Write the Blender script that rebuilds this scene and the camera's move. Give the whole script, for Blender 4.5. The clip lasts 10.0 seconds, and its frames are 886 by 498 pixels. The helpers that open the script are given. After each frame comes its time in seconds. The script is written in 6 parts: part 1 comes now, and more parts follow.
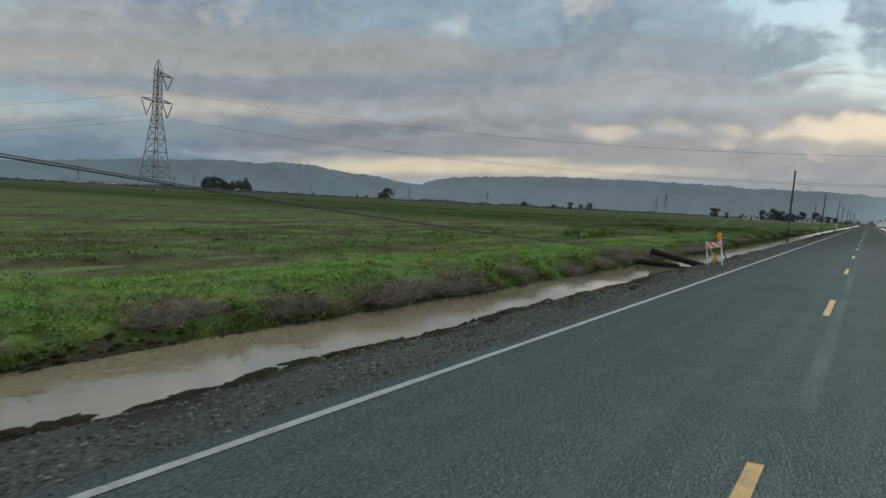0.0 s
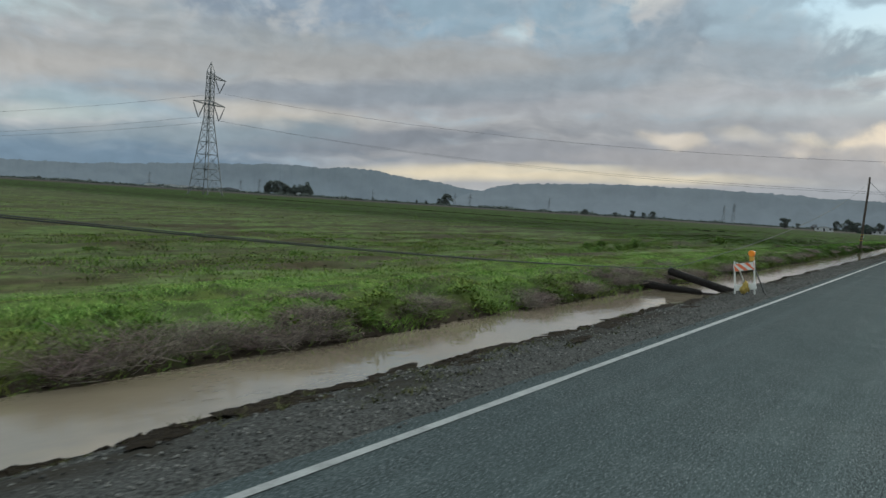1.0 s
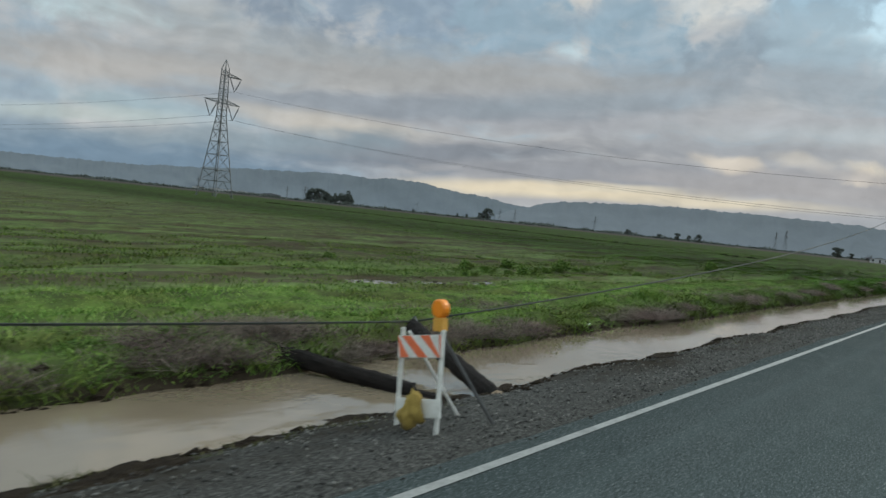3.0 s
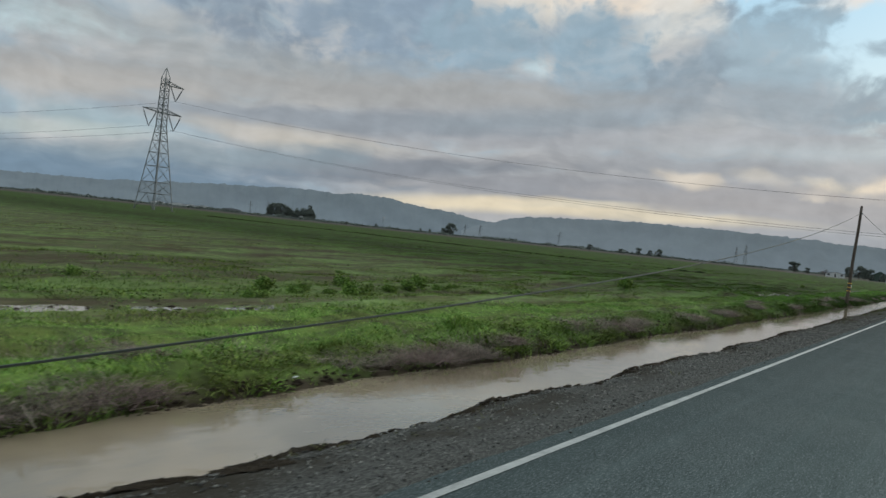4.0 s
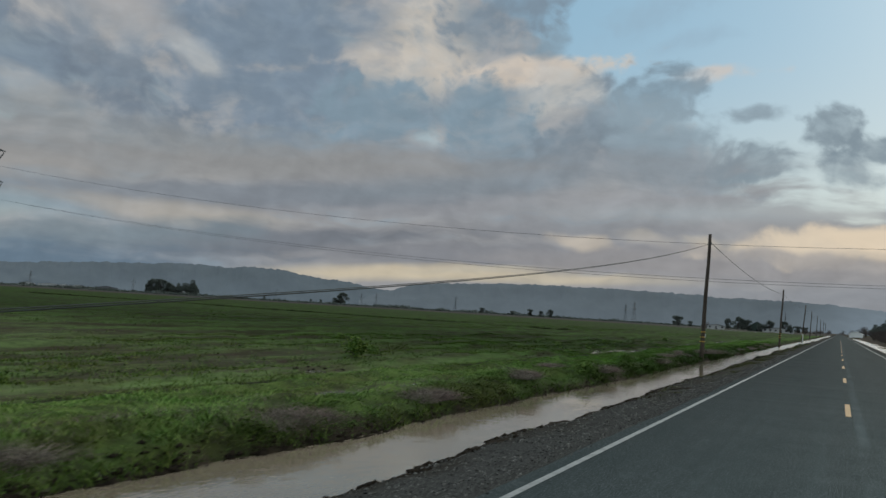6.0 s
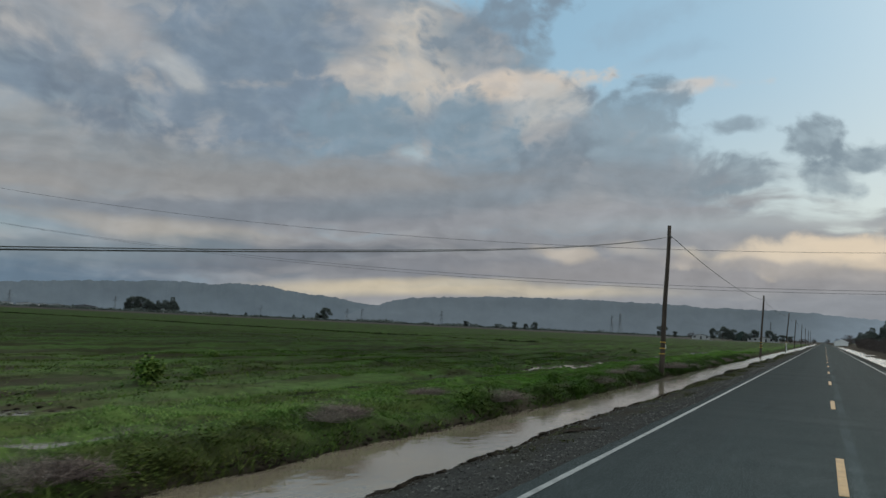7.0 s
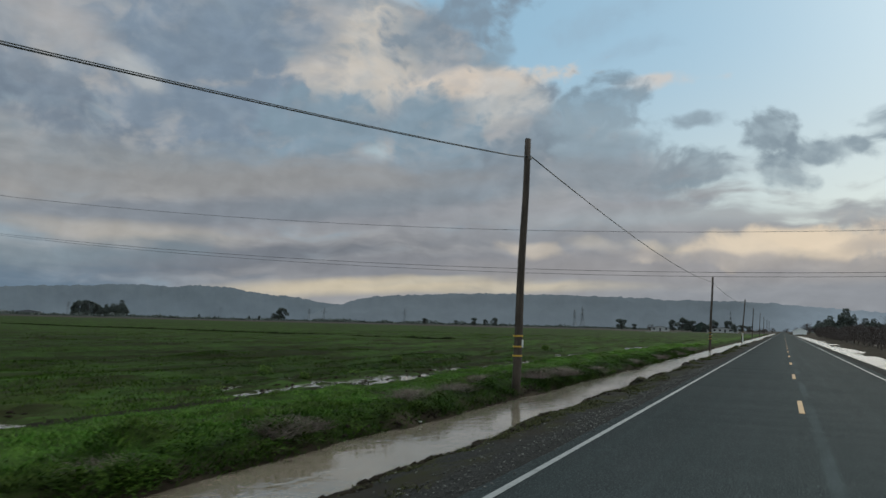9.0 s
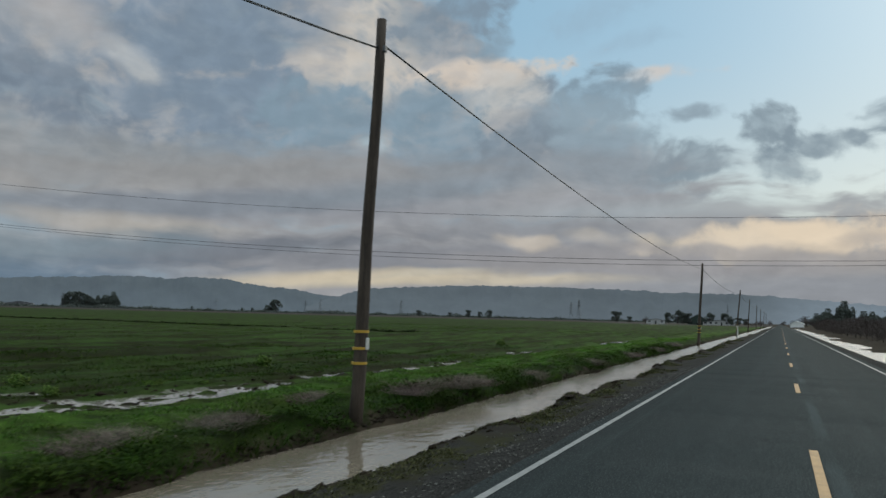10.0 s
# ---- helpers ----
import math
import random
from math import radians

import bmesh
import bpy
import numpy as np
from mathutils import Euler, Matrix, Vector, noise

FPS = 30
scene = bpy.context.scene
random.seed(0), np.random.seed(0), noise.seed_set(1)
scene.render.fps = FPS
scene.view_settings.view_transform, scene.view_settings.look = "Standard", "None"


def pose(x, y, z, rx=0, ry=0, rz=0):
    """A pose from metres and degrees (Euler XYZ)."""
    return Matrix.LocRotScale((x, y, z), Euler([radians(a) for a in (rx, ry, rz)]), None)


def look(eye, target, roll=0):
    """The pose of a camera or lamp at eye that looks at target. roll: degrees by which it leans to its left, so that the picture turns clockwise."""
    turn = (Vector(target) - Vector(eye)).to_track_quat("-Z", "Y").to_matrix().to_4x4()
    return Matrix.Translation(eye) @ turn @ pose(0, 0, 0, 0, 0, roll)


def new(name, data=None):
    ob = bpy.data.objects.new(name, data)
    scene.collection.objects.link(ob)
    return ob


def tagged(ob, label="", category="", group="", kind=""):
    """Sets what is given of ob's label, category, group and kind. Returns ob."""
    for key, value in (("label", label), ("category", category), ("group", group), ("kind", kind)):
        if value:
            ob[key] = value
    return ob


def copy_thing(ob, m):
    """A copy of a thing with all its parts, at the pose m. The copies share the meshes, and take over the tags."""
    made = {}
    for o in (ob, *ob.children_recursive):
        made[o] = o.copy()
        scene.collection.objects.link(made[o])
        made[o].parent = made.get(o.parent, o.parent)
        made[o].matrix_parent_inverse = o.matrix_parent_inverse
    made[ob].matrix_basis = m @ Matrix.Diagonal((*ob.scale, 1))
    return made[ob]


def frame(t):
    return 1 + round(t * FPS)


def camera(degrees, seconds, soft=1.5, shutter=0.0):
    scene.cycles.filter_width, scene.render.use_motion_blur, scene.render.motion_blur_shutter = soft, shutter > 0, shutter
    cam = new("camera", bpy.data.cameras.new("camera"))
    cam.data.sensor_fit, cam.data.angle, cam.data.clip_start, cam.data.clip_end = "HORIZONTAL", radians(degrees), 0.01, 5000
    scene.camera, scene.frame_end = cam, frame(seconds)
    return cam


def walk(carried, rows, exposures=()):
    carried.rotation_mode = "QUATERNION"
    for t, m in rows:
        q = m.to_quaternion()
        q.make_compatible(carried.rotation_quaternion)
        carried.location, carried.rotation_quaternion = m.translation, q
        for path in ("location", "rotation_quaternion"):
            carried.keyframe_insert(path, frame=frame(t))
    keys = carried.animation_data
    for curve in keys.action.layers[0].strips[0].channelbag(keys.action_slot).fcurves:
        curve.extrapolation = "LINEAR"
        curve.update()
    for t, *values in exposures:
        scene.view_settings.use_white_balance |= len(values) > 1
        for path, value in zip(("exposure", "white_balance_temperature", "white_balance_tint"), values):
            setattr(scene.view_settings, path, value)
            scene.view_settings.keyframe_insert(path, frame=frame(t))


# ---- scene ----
cam = camera(60.0, 10.0, shutter=0.15)
PATH = [
    (0, (0.553, 21.767, 1.682), (-0.412, 23.515, 1.558), 3.0),
    (0.5, (0.434, 25.329, 1.754), (-0.608, 27.032, 1.636), 3.2),
    (1, (0.302, 29.01, 1.774), (-0.8, 30.675, 1.657), 3.7),
    (1.5, (0.22, 32.871, 1.815), (-0.913, 34.513, 1.672), 4.7),
    (2, (0.133, 36.794, 1.858), (-1.055, 38.397, 1.713), 5.4),
    (2.2, (0.073, 38.363, 1.853), (-1.127, 39.957, 1.712), 5.6),
    (3.3, (-0.068, 47.176, 1.814), (-1.265, 48.776, 1.739), 6.1),
    (3.5, (-0.01, 48.733, 1.867), (-1.19, 50.346, 1.801), 5.9),
    (4, (0.126, 52.552, 1.968), (-1.01, 54.197, 1.926), 6.0),
    (4.5, (0.083, 56.628, 1.956), (-1.034, 58.287, 1.928), 6.1),
    (5, (0.003, 60.956, 1.889), (-1.089, 62.632, 1.907), 5.8),
    (5.5, (-0.083, 65.269, 1.834), (-1.099, 66.989, 1.933), 4.7),
    (6, (-0.2, 69.619, 1.764), (-1.122, 71.388, 1.921), 3.5),
    (6.2, (-0.19, 71.356, 1.765), (-1.093, 73.133, 1.936), 3.1),
    (7.3, (-0.202, 80.917, 1.756), (-1.087, 82.699, 1.955), 2.5),
    (7.5, (-0.206, 82.699, 1.755), (-1.075, 84.489, 1.954), 2.4),
    (8, (-0.265, 87.238, 1.717), (-1.086, 89.051, 1.915), 2.1),
    (8.5, (-0.328, 91.799, 1.688), (-1.133, 93.619, 1.883), 1.7),
    (9, (-0.333, 96.305, 1.704), (-1.141, 98.125, 1.896), 1.4),
    (9.5, (-0.361, 100.907, 1.705), (-1.166, 102.729, 1.884), 1.4),
    (10, (-0.395, 105.581, 1.716), (-1.198, 107.404, 1.888), 1.5),
]
walk(cam, [(t, look(eye, target, roll)) for t, eye, target, roll in PATH],
     exposures=((0, 0.16, 6180, 1), (0.5, 0.36, 6180, 1), (1.0, 0.30, 6180, 1), (2.0, 0.34, 6180, 1), (4.0, 0.34, 6250, 2), (5.5, 0.28, 6250, 3), (6.0, -0.15, 6200, 3), (7.5, -0.11, 6150, 3), (10, -0.08, 6150, 3)))


# ---- world: broken evening cloud over a clear sky, sun low ahead behind the cloud ----
def srgb(r, g, b):
    return tuple(((c / 255 + 0.055) / 1.055) ** 2.4 if c > 10 else c / 3294 for c in (r, g, b))


world = bpy.data.worlds.new("evening_sky")
scene.world = world
world.use_nodes = True
WT = world.node_tree
WT.nodes.clear()


def wn(kind):
    return WT.nodes.new(kind)


def wmath(op, a, b=None, c=None, clamp=False):
    n = wn("ShaderNodeMath")
    n.operation, n.use_clamp = op, clamp
    for i, v in enumerate((a, b, c)):
        if v is None:
            continue
        if isinstance(v, (int, float)):
            n.inputs[i].default_value = v
        else:
            WT.links.new(v, n.inputs[i])
    return n.outputs[0]


def wstep(v, lo, hi):
    n = wn("ShaderNodeMapRange")
    n.interpolation_type = "SMOOTHSTEP"
    WT.links.new(v, n.inputs[0])
    n.inputs[1].default_value, n.inputs[2].default_value = lo, hi
    return n.outputs[0]


def wmix(fac, a, b):
    n = wn("ShaderNodeMix")
    n.data_type = "RGBA"
    for i, v in ((0, fac), (6, a), (7, b)):
        if isinstance(v, (int, float)):
            n.inputs[i].default_value = v
        elif isinstance(v, tuple):
            n.inputs[i].default_value = (*v, 1)
        else:
            WT.links.new(v, n.inputs[i])
    return n.outputs[2]


def wnoise(vec, scale, detail=5, rough=0.55):
    n = wn("ShaderNodeTexNoise")
    WT.links.new(vec, n.inputs["Vector"])
    n.inputs["Scale"].default_value, n.inputs["Detail"].default_value, n.inputs["Roughness"].default_value = scale, detail, rough
    return n


way = wn("ShaderNodeTexCoord").outputs["Generated"]
sep = wn("ShaderNodeSeparateXYZ")
WT.links.new(way, sep.inputs[0])
az = wmath("MULTIPLY", wmath("ARCTAN2", wmath("MULTIPLY", sep.outputs[0], -1.0), sep.outputs[1]), 57.2958)
el = wmath("MULTIPLY", wmath("ARCSINE", sep.outputs[2]), 57.2958)
# the clouds' ragged edges: the angles are pushed about a little, and every outline is eaten into by fractal noise
push = wnoise(way, 7.0, 3, 0.5)
psep = wn("ShaderNodeSeparateColor")
WT.links.new(push.outputs["Color"], psep.inputs[0])
azw = wmath("ADD", az, wmath("MULTIPLY_ADD", psep.outputs[0], 5.0, -2.5))
elw = wmath("ADD", el, wmath("MULTIPLY_ADD", psep.outputs[1], 3.0, -1.5))
pair = wn("ShaderNodeCombineXYZ")
WT.links.new(azw, pair.inputs[0])
WT.links.new(elw, pair.inputs[1])
pairlow = wn("ShaderNodeCombineXYZ")
WT.links.new(wmath("MULTIPLY_ADD", wmath("SUBTRACT", azw, az), 0.7, az), pairlow.inputs[0])
WT.links.new(wmath("MULTIPLY_ADD", wmath("SUBTRACT", elw, el), 0.35, el), pairlow.inputs[1])


def drawn_out(turn, across, along_, scale, detail, rough, distort=0.0, shift=(0, 0, 0)):
    """Noise over the angles, drawn out along a slant."""
    m = wn("ShaderNodeMapping")
    WT.links.new(pair.outputs[0], m.inputs[0])
    m.inputs["Rotation"].default_value, m.inputs["Scale"].default_value = (0, 0, radians(turn)), (across, along_, 1)
    m.inputs["Location"].default_value = shift
    n = wnoise(m.outputs[0], scale, detail, rough)
    n.inputs["Distortion"].default_value = distort
    return n.outputs[0]


puff = drawn_out(-8, 0.26, 0.36, 1.0, 5, 0.5)
streaks = drawn_out(-7, 0.06, 0.34, 1.0, 5, 0.5)
billow = drawn_out(-14, 0.11, 0.22, 1.0, 6, 0.52, 0.3)
small_puff = drawn_out(-6, 0.62, 0.85, 1.0, 4, 0.5)
small_streak = drawn_out(-5, 0.28, 1.0, 1.0, 4, 0.5)
PUFF_EDGE = wmath("MULTIPLY_ADD", small_puff, 0.55, wmath("SUBTRACT", puff, 0.775))
STREAK_EDGE = wmath("MULTIPLY_ADD", small_streak, 0.6, wmath("SUBTRACT", streaks, 0.8))


def bank(a, e, ra, re, turn=0, soft=0.5, rag=2.6, low=False):
    """A cloud or gap round the direction a, e (degrees), ra by re degrees large, with a ragged outline."""
    m = wn("ShaderNodeMapping")
    m.vector_type = "TEXTURE"
    WT.links.new((pairlow if low else pair).outputs[0], m.inputs[0])
    m.inputs["Location"].default_value, m.inputs["Rotation"].default_value, m.inputs["Scale"].default_value = (a, e, 0), (0, 0, radians(turn)), (ra, re, 1)
    d = wn("ShaderNodeVectorMath")
    d.operation = "LENGTH"
    WT.links.new(m.outputs[0], d.inputs[0])
    torn = wmath("MULTIPLY_ADD", STREAK_EDGE if low else PUFF_EDGE, rag, d.outputs["Value"])
    return wstep(torn, 1.05 + soft * 0.75, 1.05 - soft * 0.75)


nishita = wn("ShaderNodeTexSky")
nishita.sky_type, nishita.sun_disc, nishita.sun_elevation, nishita.sun_rotation = "NISHITA", False, radians(26), radians(14)
dim = wn("ShaderNodeVectorMath")
dim.operation = "SCALE"
WT.links.new(nishita.outputs[0], dim.inputs[0])
dim.inputs["Scale"].default_value = 0.09
grad = wmix(wstep(el, 3, 22), srgb(205, 208, 202), srgb(158, 193, 216))
sky = wmix(0.78, dim.outputs[0], grad)
HEAVY = srgb(130, 142, 158)
DARK, MID, PINK, CREAM = srgb(138, 154, 168), srgb(153, 166, 177), srgb(154, 150, 150), srgb(212, 199, 188)
grain = wnoise(way, 11.0, 7, 0.62)
# the wide sheet of cloud to the left of the road, its edge leaning back with height
sheet = wstep(wmath("ADD", wmath("SUBTRACT", azw, wmath("MULTIPLY_ADD", wmath("MAXIMUM", wmath("SUBTRACT", elw, 10.0), 0.0), 1.55, 6.0)), wmath("MULTIPLY", PUFF_EDGE, 9.0)), -1.5, 1.5)
tones = wn("ShaderNodeValToRGB")
WT.links.new(billow, tones.inputs[0])
te = tones.color_ramp.elements
te[0].position, te[1].position = 0.34, 0.74
te[0].color, te[1].color = (*srgb(136, 147, 160), 1), (*srgb(196, 189, 185), 1)
te.new(0.46).color = (*srgb(148, 157, 167), 1)
te.new(0.54).color = (*srgb(162, 163, 168), 1)
te.new(0.63).color = (*srgb(174, 170, 171), 1)
sky = wmix(sheet, sky, tones.outputs[0])
BLOB = srgb(140, 151, 161)
for a, e, ra, re, turn, soft, colour, much in (
        # pale and blue breaks behind the heavy clouds
        (30.0, 18.4, 4.4, 2.8, -30, 0.7, CREAM, 0.9), (34.6, 17.0, 1.8, 1.4, -30, 0.9, CREAM, 0.5), (21, 17.7, 6.0, 1.0, -4, 0.6, srgb(222, 204, 190), 0.95),
        (19.5, 16.2, 3.6, 1.5, -20, 0.8, srgb(204, 198, 194), 0.85), (8.6, 17.2, 3.0, 0.45, -6, 0.8, srgb(218, 203, 194), 0.8),
        (63, 11.0, 3.4, 0.9, -8, 0.8, srgb(188, 206, 212), 0.7), (43, 22.5, 4, 1.2, -20, 0.9, srgb(190, 186, 186), 0.6),
        (29.6, 12.4, 1.4, 0.8, -20, 1.0, srgb(184, 200, 208), 0.7),
        # the heavy blue-grey clouds
        (42.5, 19.0, 6.5, 3.8, 25, 0.6, HEAVY, 0.95), (37.5, 20.8, 4.0, 2.4, 10, 0.7, HEAVY, 0.8), (41, 15.0, 8.0, 3.0, 6, 0.6, HEAVY, 0.9), (53.2, 14.8, 7.0, 2.0, 28, 0.6, srgb(124, 133, 147), 0.9),
        (33.6, 13.8, 4.4, 2.4, -8, 0.5, DARK, 0.95), (24.4, 13.6, 4.0, 2.7, 12, 0.5, DARK, 0.95), (25.8, 16.0, 1.5, 1.2, 0, 0.7, DARK, 0.8), (17.2, 12.5, 3.4, 1.7, 0, 0.6, srgb(132, 141, 152), 0.9),
        (12.2, 15.9, 2.8, 1.9, -6, 0.45, DARK, 0.95), (11.6, 13.2, 3.6, 2.4, 10, 0.6, MID, 0.9), (23.2, 21.9, 4.6, 1.9, -24, 0.5, srgb(132, 144, 158), 0.9), (20.4, 20.0, 1.3, 0.8, -40, 0.7, srgb(136, 148, 160), 0.7),
        (11.0, 11.0, 4.0, 1.5, 0, 0.9, srgb(150, 155, 162), 0.8), (63, 18.0, 6, 2.0, 26, 0.7, HEAVY, 0.7),
        (12, 21.8, 4.0, 0.9, -10, 1.1, srgb(160, 180, 198), 0.5), (9.0, 19.6, 2.2, 0.5, -10, 1.1, srgb(162, 182, 200), 0.45),
        # small loose clouds over the road
        (0.6, 13.2, 1.9, 1.5, -20, 0.5, BLOB, 0.95), (-2.6, 12.0, 2.7, 0.9, 6, 0.55, BLOB, 0.9), (-0.2, 10.8, 1.5, 1.0, 10, 0.6, BLOB, 0.75), (4.9, 11.3, 1.9, 1.25, 10, 0.55, BLOB, 0.9), (7.2, 10.6, 1.6, 0.7, 0, 0.7, BLOB, 0.7),
        (6.0, 14.5, 1.5, 0.55, -8, 0.7, srgb(146, 158, 169), 0.85), (-8, 13.0, 2.4, 1.0, 10, 0.6, BLOB, 0.8), (-14, 15.0, 4.0, 1.2, 6, 0.7, BLOB, 0.7),
        # a grey veil, with pale breaks in the sheet
        (56, 19.6, 7.0, 2.2, 22, 0.9, srgb(146, 152, 162), 0.65),
        (51.4, 19.2, 3.4, 1.0, 20, 1.1, srgb(190, 181, 178), 0.6), (46.2, 16.9, 1.6, 0.8, 20, 0.9, srgb(190, 188, 188), 0.75), (57, 12.9, 2.4, 0.8, 24, 0.9, srgb(178, 176, 176), 0.7), (58, 20.6, 2.0, 0.7, 20, 1.1, srgb(190, 183, 181), 0.6)):
    body = wmath("MULTIPLY_ADD", wstep(small_puff, 0.36, 0.70), -0.34, 1.0)
    sky = wmix(wmath("MULTIPLY", wmath("MULTIPLY", bank(a, e, ra, re, turn, soft), body), much), sky, colour)
# lower sky: pinkish layers with dark bases, warm gaps and the lit cloud over the road
for a, e, ra, re, turn, soft, colour, much in (
        (4, 2.6, 44, 5.6, 0, 0.3, srgb(160, 156, 158), 0.97), (46, 10.4, 20, 1.4, 3, 0.8, srgb(148, 148, 150), 0.75), (24, 10.4, 14, 1.5, -2, 0.8, srgb(146, 149, 156), 0.85), (50, 8.8, 22, 1.2, -4, 0.7, PINK, 0.85), (30, 8.0, 14, 1.2, -3, 0.7, srgb(150, 148, 153), 0.9),
        (14, 8.6, 9, 1.0, 0, 0.8, srgb(160, 158, 162), 0.85), (43, 7.4, 14, 0.75, -4, 0.6, srgb(134, 137, 145), 0.9), (26, 9.2, 9, 0.7, -6, 0.7, srgb(138, 143, 151), 0.8),
        (45.5, 5.5, 8.5, 0.7, 3, 0.8, srgb(178, 169, 162), 0.9), (58.5, 5.2, 5, 0.8, 4, 0.8, srgb(150, 163, 171), 0.85), (33, 5.5, 9, 0.6, -4, 0.9, srgb(162, 156, 156), 0.85), (62, 7.2, 8, 0.8, -6, 0.8, srgb(170, 162, 158), 0.6),
        (40, 4.3, 15, 0.9, -6, 0.5, srgb(122, 124, 132), 0.95), (24, 4.2, 12, 1.0, -2, 0.6, srgb(136, 135, 141), 0.9), (12, 4.2, 12, 0.8, 0, 0.6, srgb(150, 146, 149), 0.9), (18, 6.6, 10, 0.7, 0, 0.7, srgb(148, 147, 152), 0.8),
        (30, 2.5, 9.5, 0.50, -3, 0.7, srgb(206, 189, 166), 0.95), (17, 2.75, 7, 0.4, -2, 0.7, srgb(206, 190, 168), 0.85), (25, 3.1, 3.5, 0.22, -6, 0.8, srgb(196, 184, 168), 0.7),
        (6, 8.0, 9, 0.5, -1, 1.2, srgb(174, 178, 182), 0.6), (-2, 7.9, 6, 0.35, 2, 0.8, srgb(180, 178, 178), 0.6),
        (0, 4.1, 16, 0.95, 0, 0.6, srgb(158, 152, 153), 0.9), (-20, 4.0, 14, 1.8, 0, 0.6, srgb(164, 156, 152), 0.9), (-4, 2.0, 18, 1.3, 0, 0.6, srgb(150, 149, 154), 0.95),
        (64, 4.1, 7, 0.5, -5, 0.7, srgb(172, 176, 174), 0.7), (56, 3.2, 12, 1.0, -6, 0.7, srgb(130, 140, 149), 0.9), (60, 1.4, 15, 1.4, -3, 0.6, srgb(108, 124, 141), 0.95)):
    m = bank(a, e, ra, re, turn, soft * 1.3, 1.9, low=True)
    sky = wmix(wmath("MULTIPLY", m, much), sky, colour)
# the cloud lit from behind over the road: bright ragged tops on a grey base
for a, e, ra, re, turn, soft, colour, much in (
        (-0.5, 6.1, 8.0, 1.0, -3, 0.5, srgb(218, 199, 180), 0.95), (-12, 6.6, 8, 1.5, -3, 0.6, srgb(226, 204, 182), 0.95), (-1.5, 6.5, 2.6, 0.7, 0, 0.7, srgb(238, 214, 188), 0.8), (2.6, 6.2, 1.8, 0.55, 0, 0.7, srgb(234, 212, 188), 0.7),
        (17.4, 5.9, 1.9, 0.5, 6, 0.9, srgb(212, 194, 176), 0.6), (13.4, 6.2, 1.4, 0.4, 10, 1.0, srgb(200, 187, 174), 0.45), (9.0, 6.0, 1.6, 0.35, 4, 1.0, srgb(204, 190, 174), 0.5),
        (2, 5.0, 9, 0.42, 3, 0.8, srgb(172, 163, 160), 0.85), (7, 6.9, 1.6, 0.5, 0, 0.9, srgb(168, 164, 166), 0.8), (-5.5, 6.0, 1.8, 0.5, 0, 0.9, srgb(190, 176, 166), 0.7)):
    sky = wmix(wmath("MULTIPLY", bank(a, e, ra, re, turn, soft, 2.0), much), sky, colour)
# a high thin overcast above and behind
high = wmath("MAXIMUM", wstep(el, 24, 50), wstep(wmath("ABSOLUTE", wmath("SUBTRACT", az, 28.0)), 50, 75))
overcast = wmix(grain.outputs[0], srgb(184, 196, 204), srgb(208, 214, 218))
sky = wmix(high, sky, overcast)
glow = wmath("MULTIPLY_ADD", wstep(el, 26, 70), 0.75, 1.0)
cloudy = wmath("MAXIMUM", sheet, wstep(el, 8.0, 4.0))
# the side of each billow that looks towards the low sun is lighter
relief = wmath("SUBTRACT", puff, drawn_out(-8, 0.26, 0.36, 1.0, 5, 0.5, shift=(0.16, 0.14, 0)))
shade = wmath("MULTIPLY_ADD", wmath("MULTIPLY", cloudy, wmath("SUBTRACT", wstep(wmath("MULTIPLY_ADD", small_streak, 0.5, wmath("MULTIPLY", small_puff, 0.5)), 0.36, 0.64), 0.5)), 0.09, 1.0)
glow = wmath("MULTIPLY", glow, wmath("MULTIPLY_ADD", wmath("MULTIPLY", cloudy, relief), -0.42, shade))
bg = wn("ShaderNodeBackground")
WT.links.new(sky, bg.inputs[0])
WT.links.new(glow, bg.inputs[1])
WT.links.new(bg.outputs[0], wn("ShaderNodeOutputWorld").inputs[0])

sun_data = bpy.data.lights.new("sun", "SUN")
sun_data.energy, sun_data.angle, sun_data.color = 0.9, radians(25), (1.0, 0.86, 0.7)
sun = new("sun", sun_data)
sun.matrix_world = look((20, 80, 40), (0, 0, 0))


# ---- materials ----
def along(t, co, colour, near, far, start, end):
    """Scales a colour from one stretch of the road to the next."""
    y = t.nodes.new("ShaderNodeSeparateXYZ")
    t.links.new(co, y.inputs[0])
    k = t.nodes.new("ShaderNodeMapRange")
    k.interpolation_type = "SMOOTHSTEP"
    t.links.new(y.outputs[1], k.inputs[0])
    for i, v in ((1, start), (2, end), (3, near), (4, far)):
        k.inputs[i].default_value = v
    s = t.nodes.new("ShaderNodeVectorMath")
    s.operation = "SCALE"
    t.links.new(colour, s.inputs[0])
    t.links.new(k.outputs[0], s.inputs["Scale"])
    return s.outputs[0]


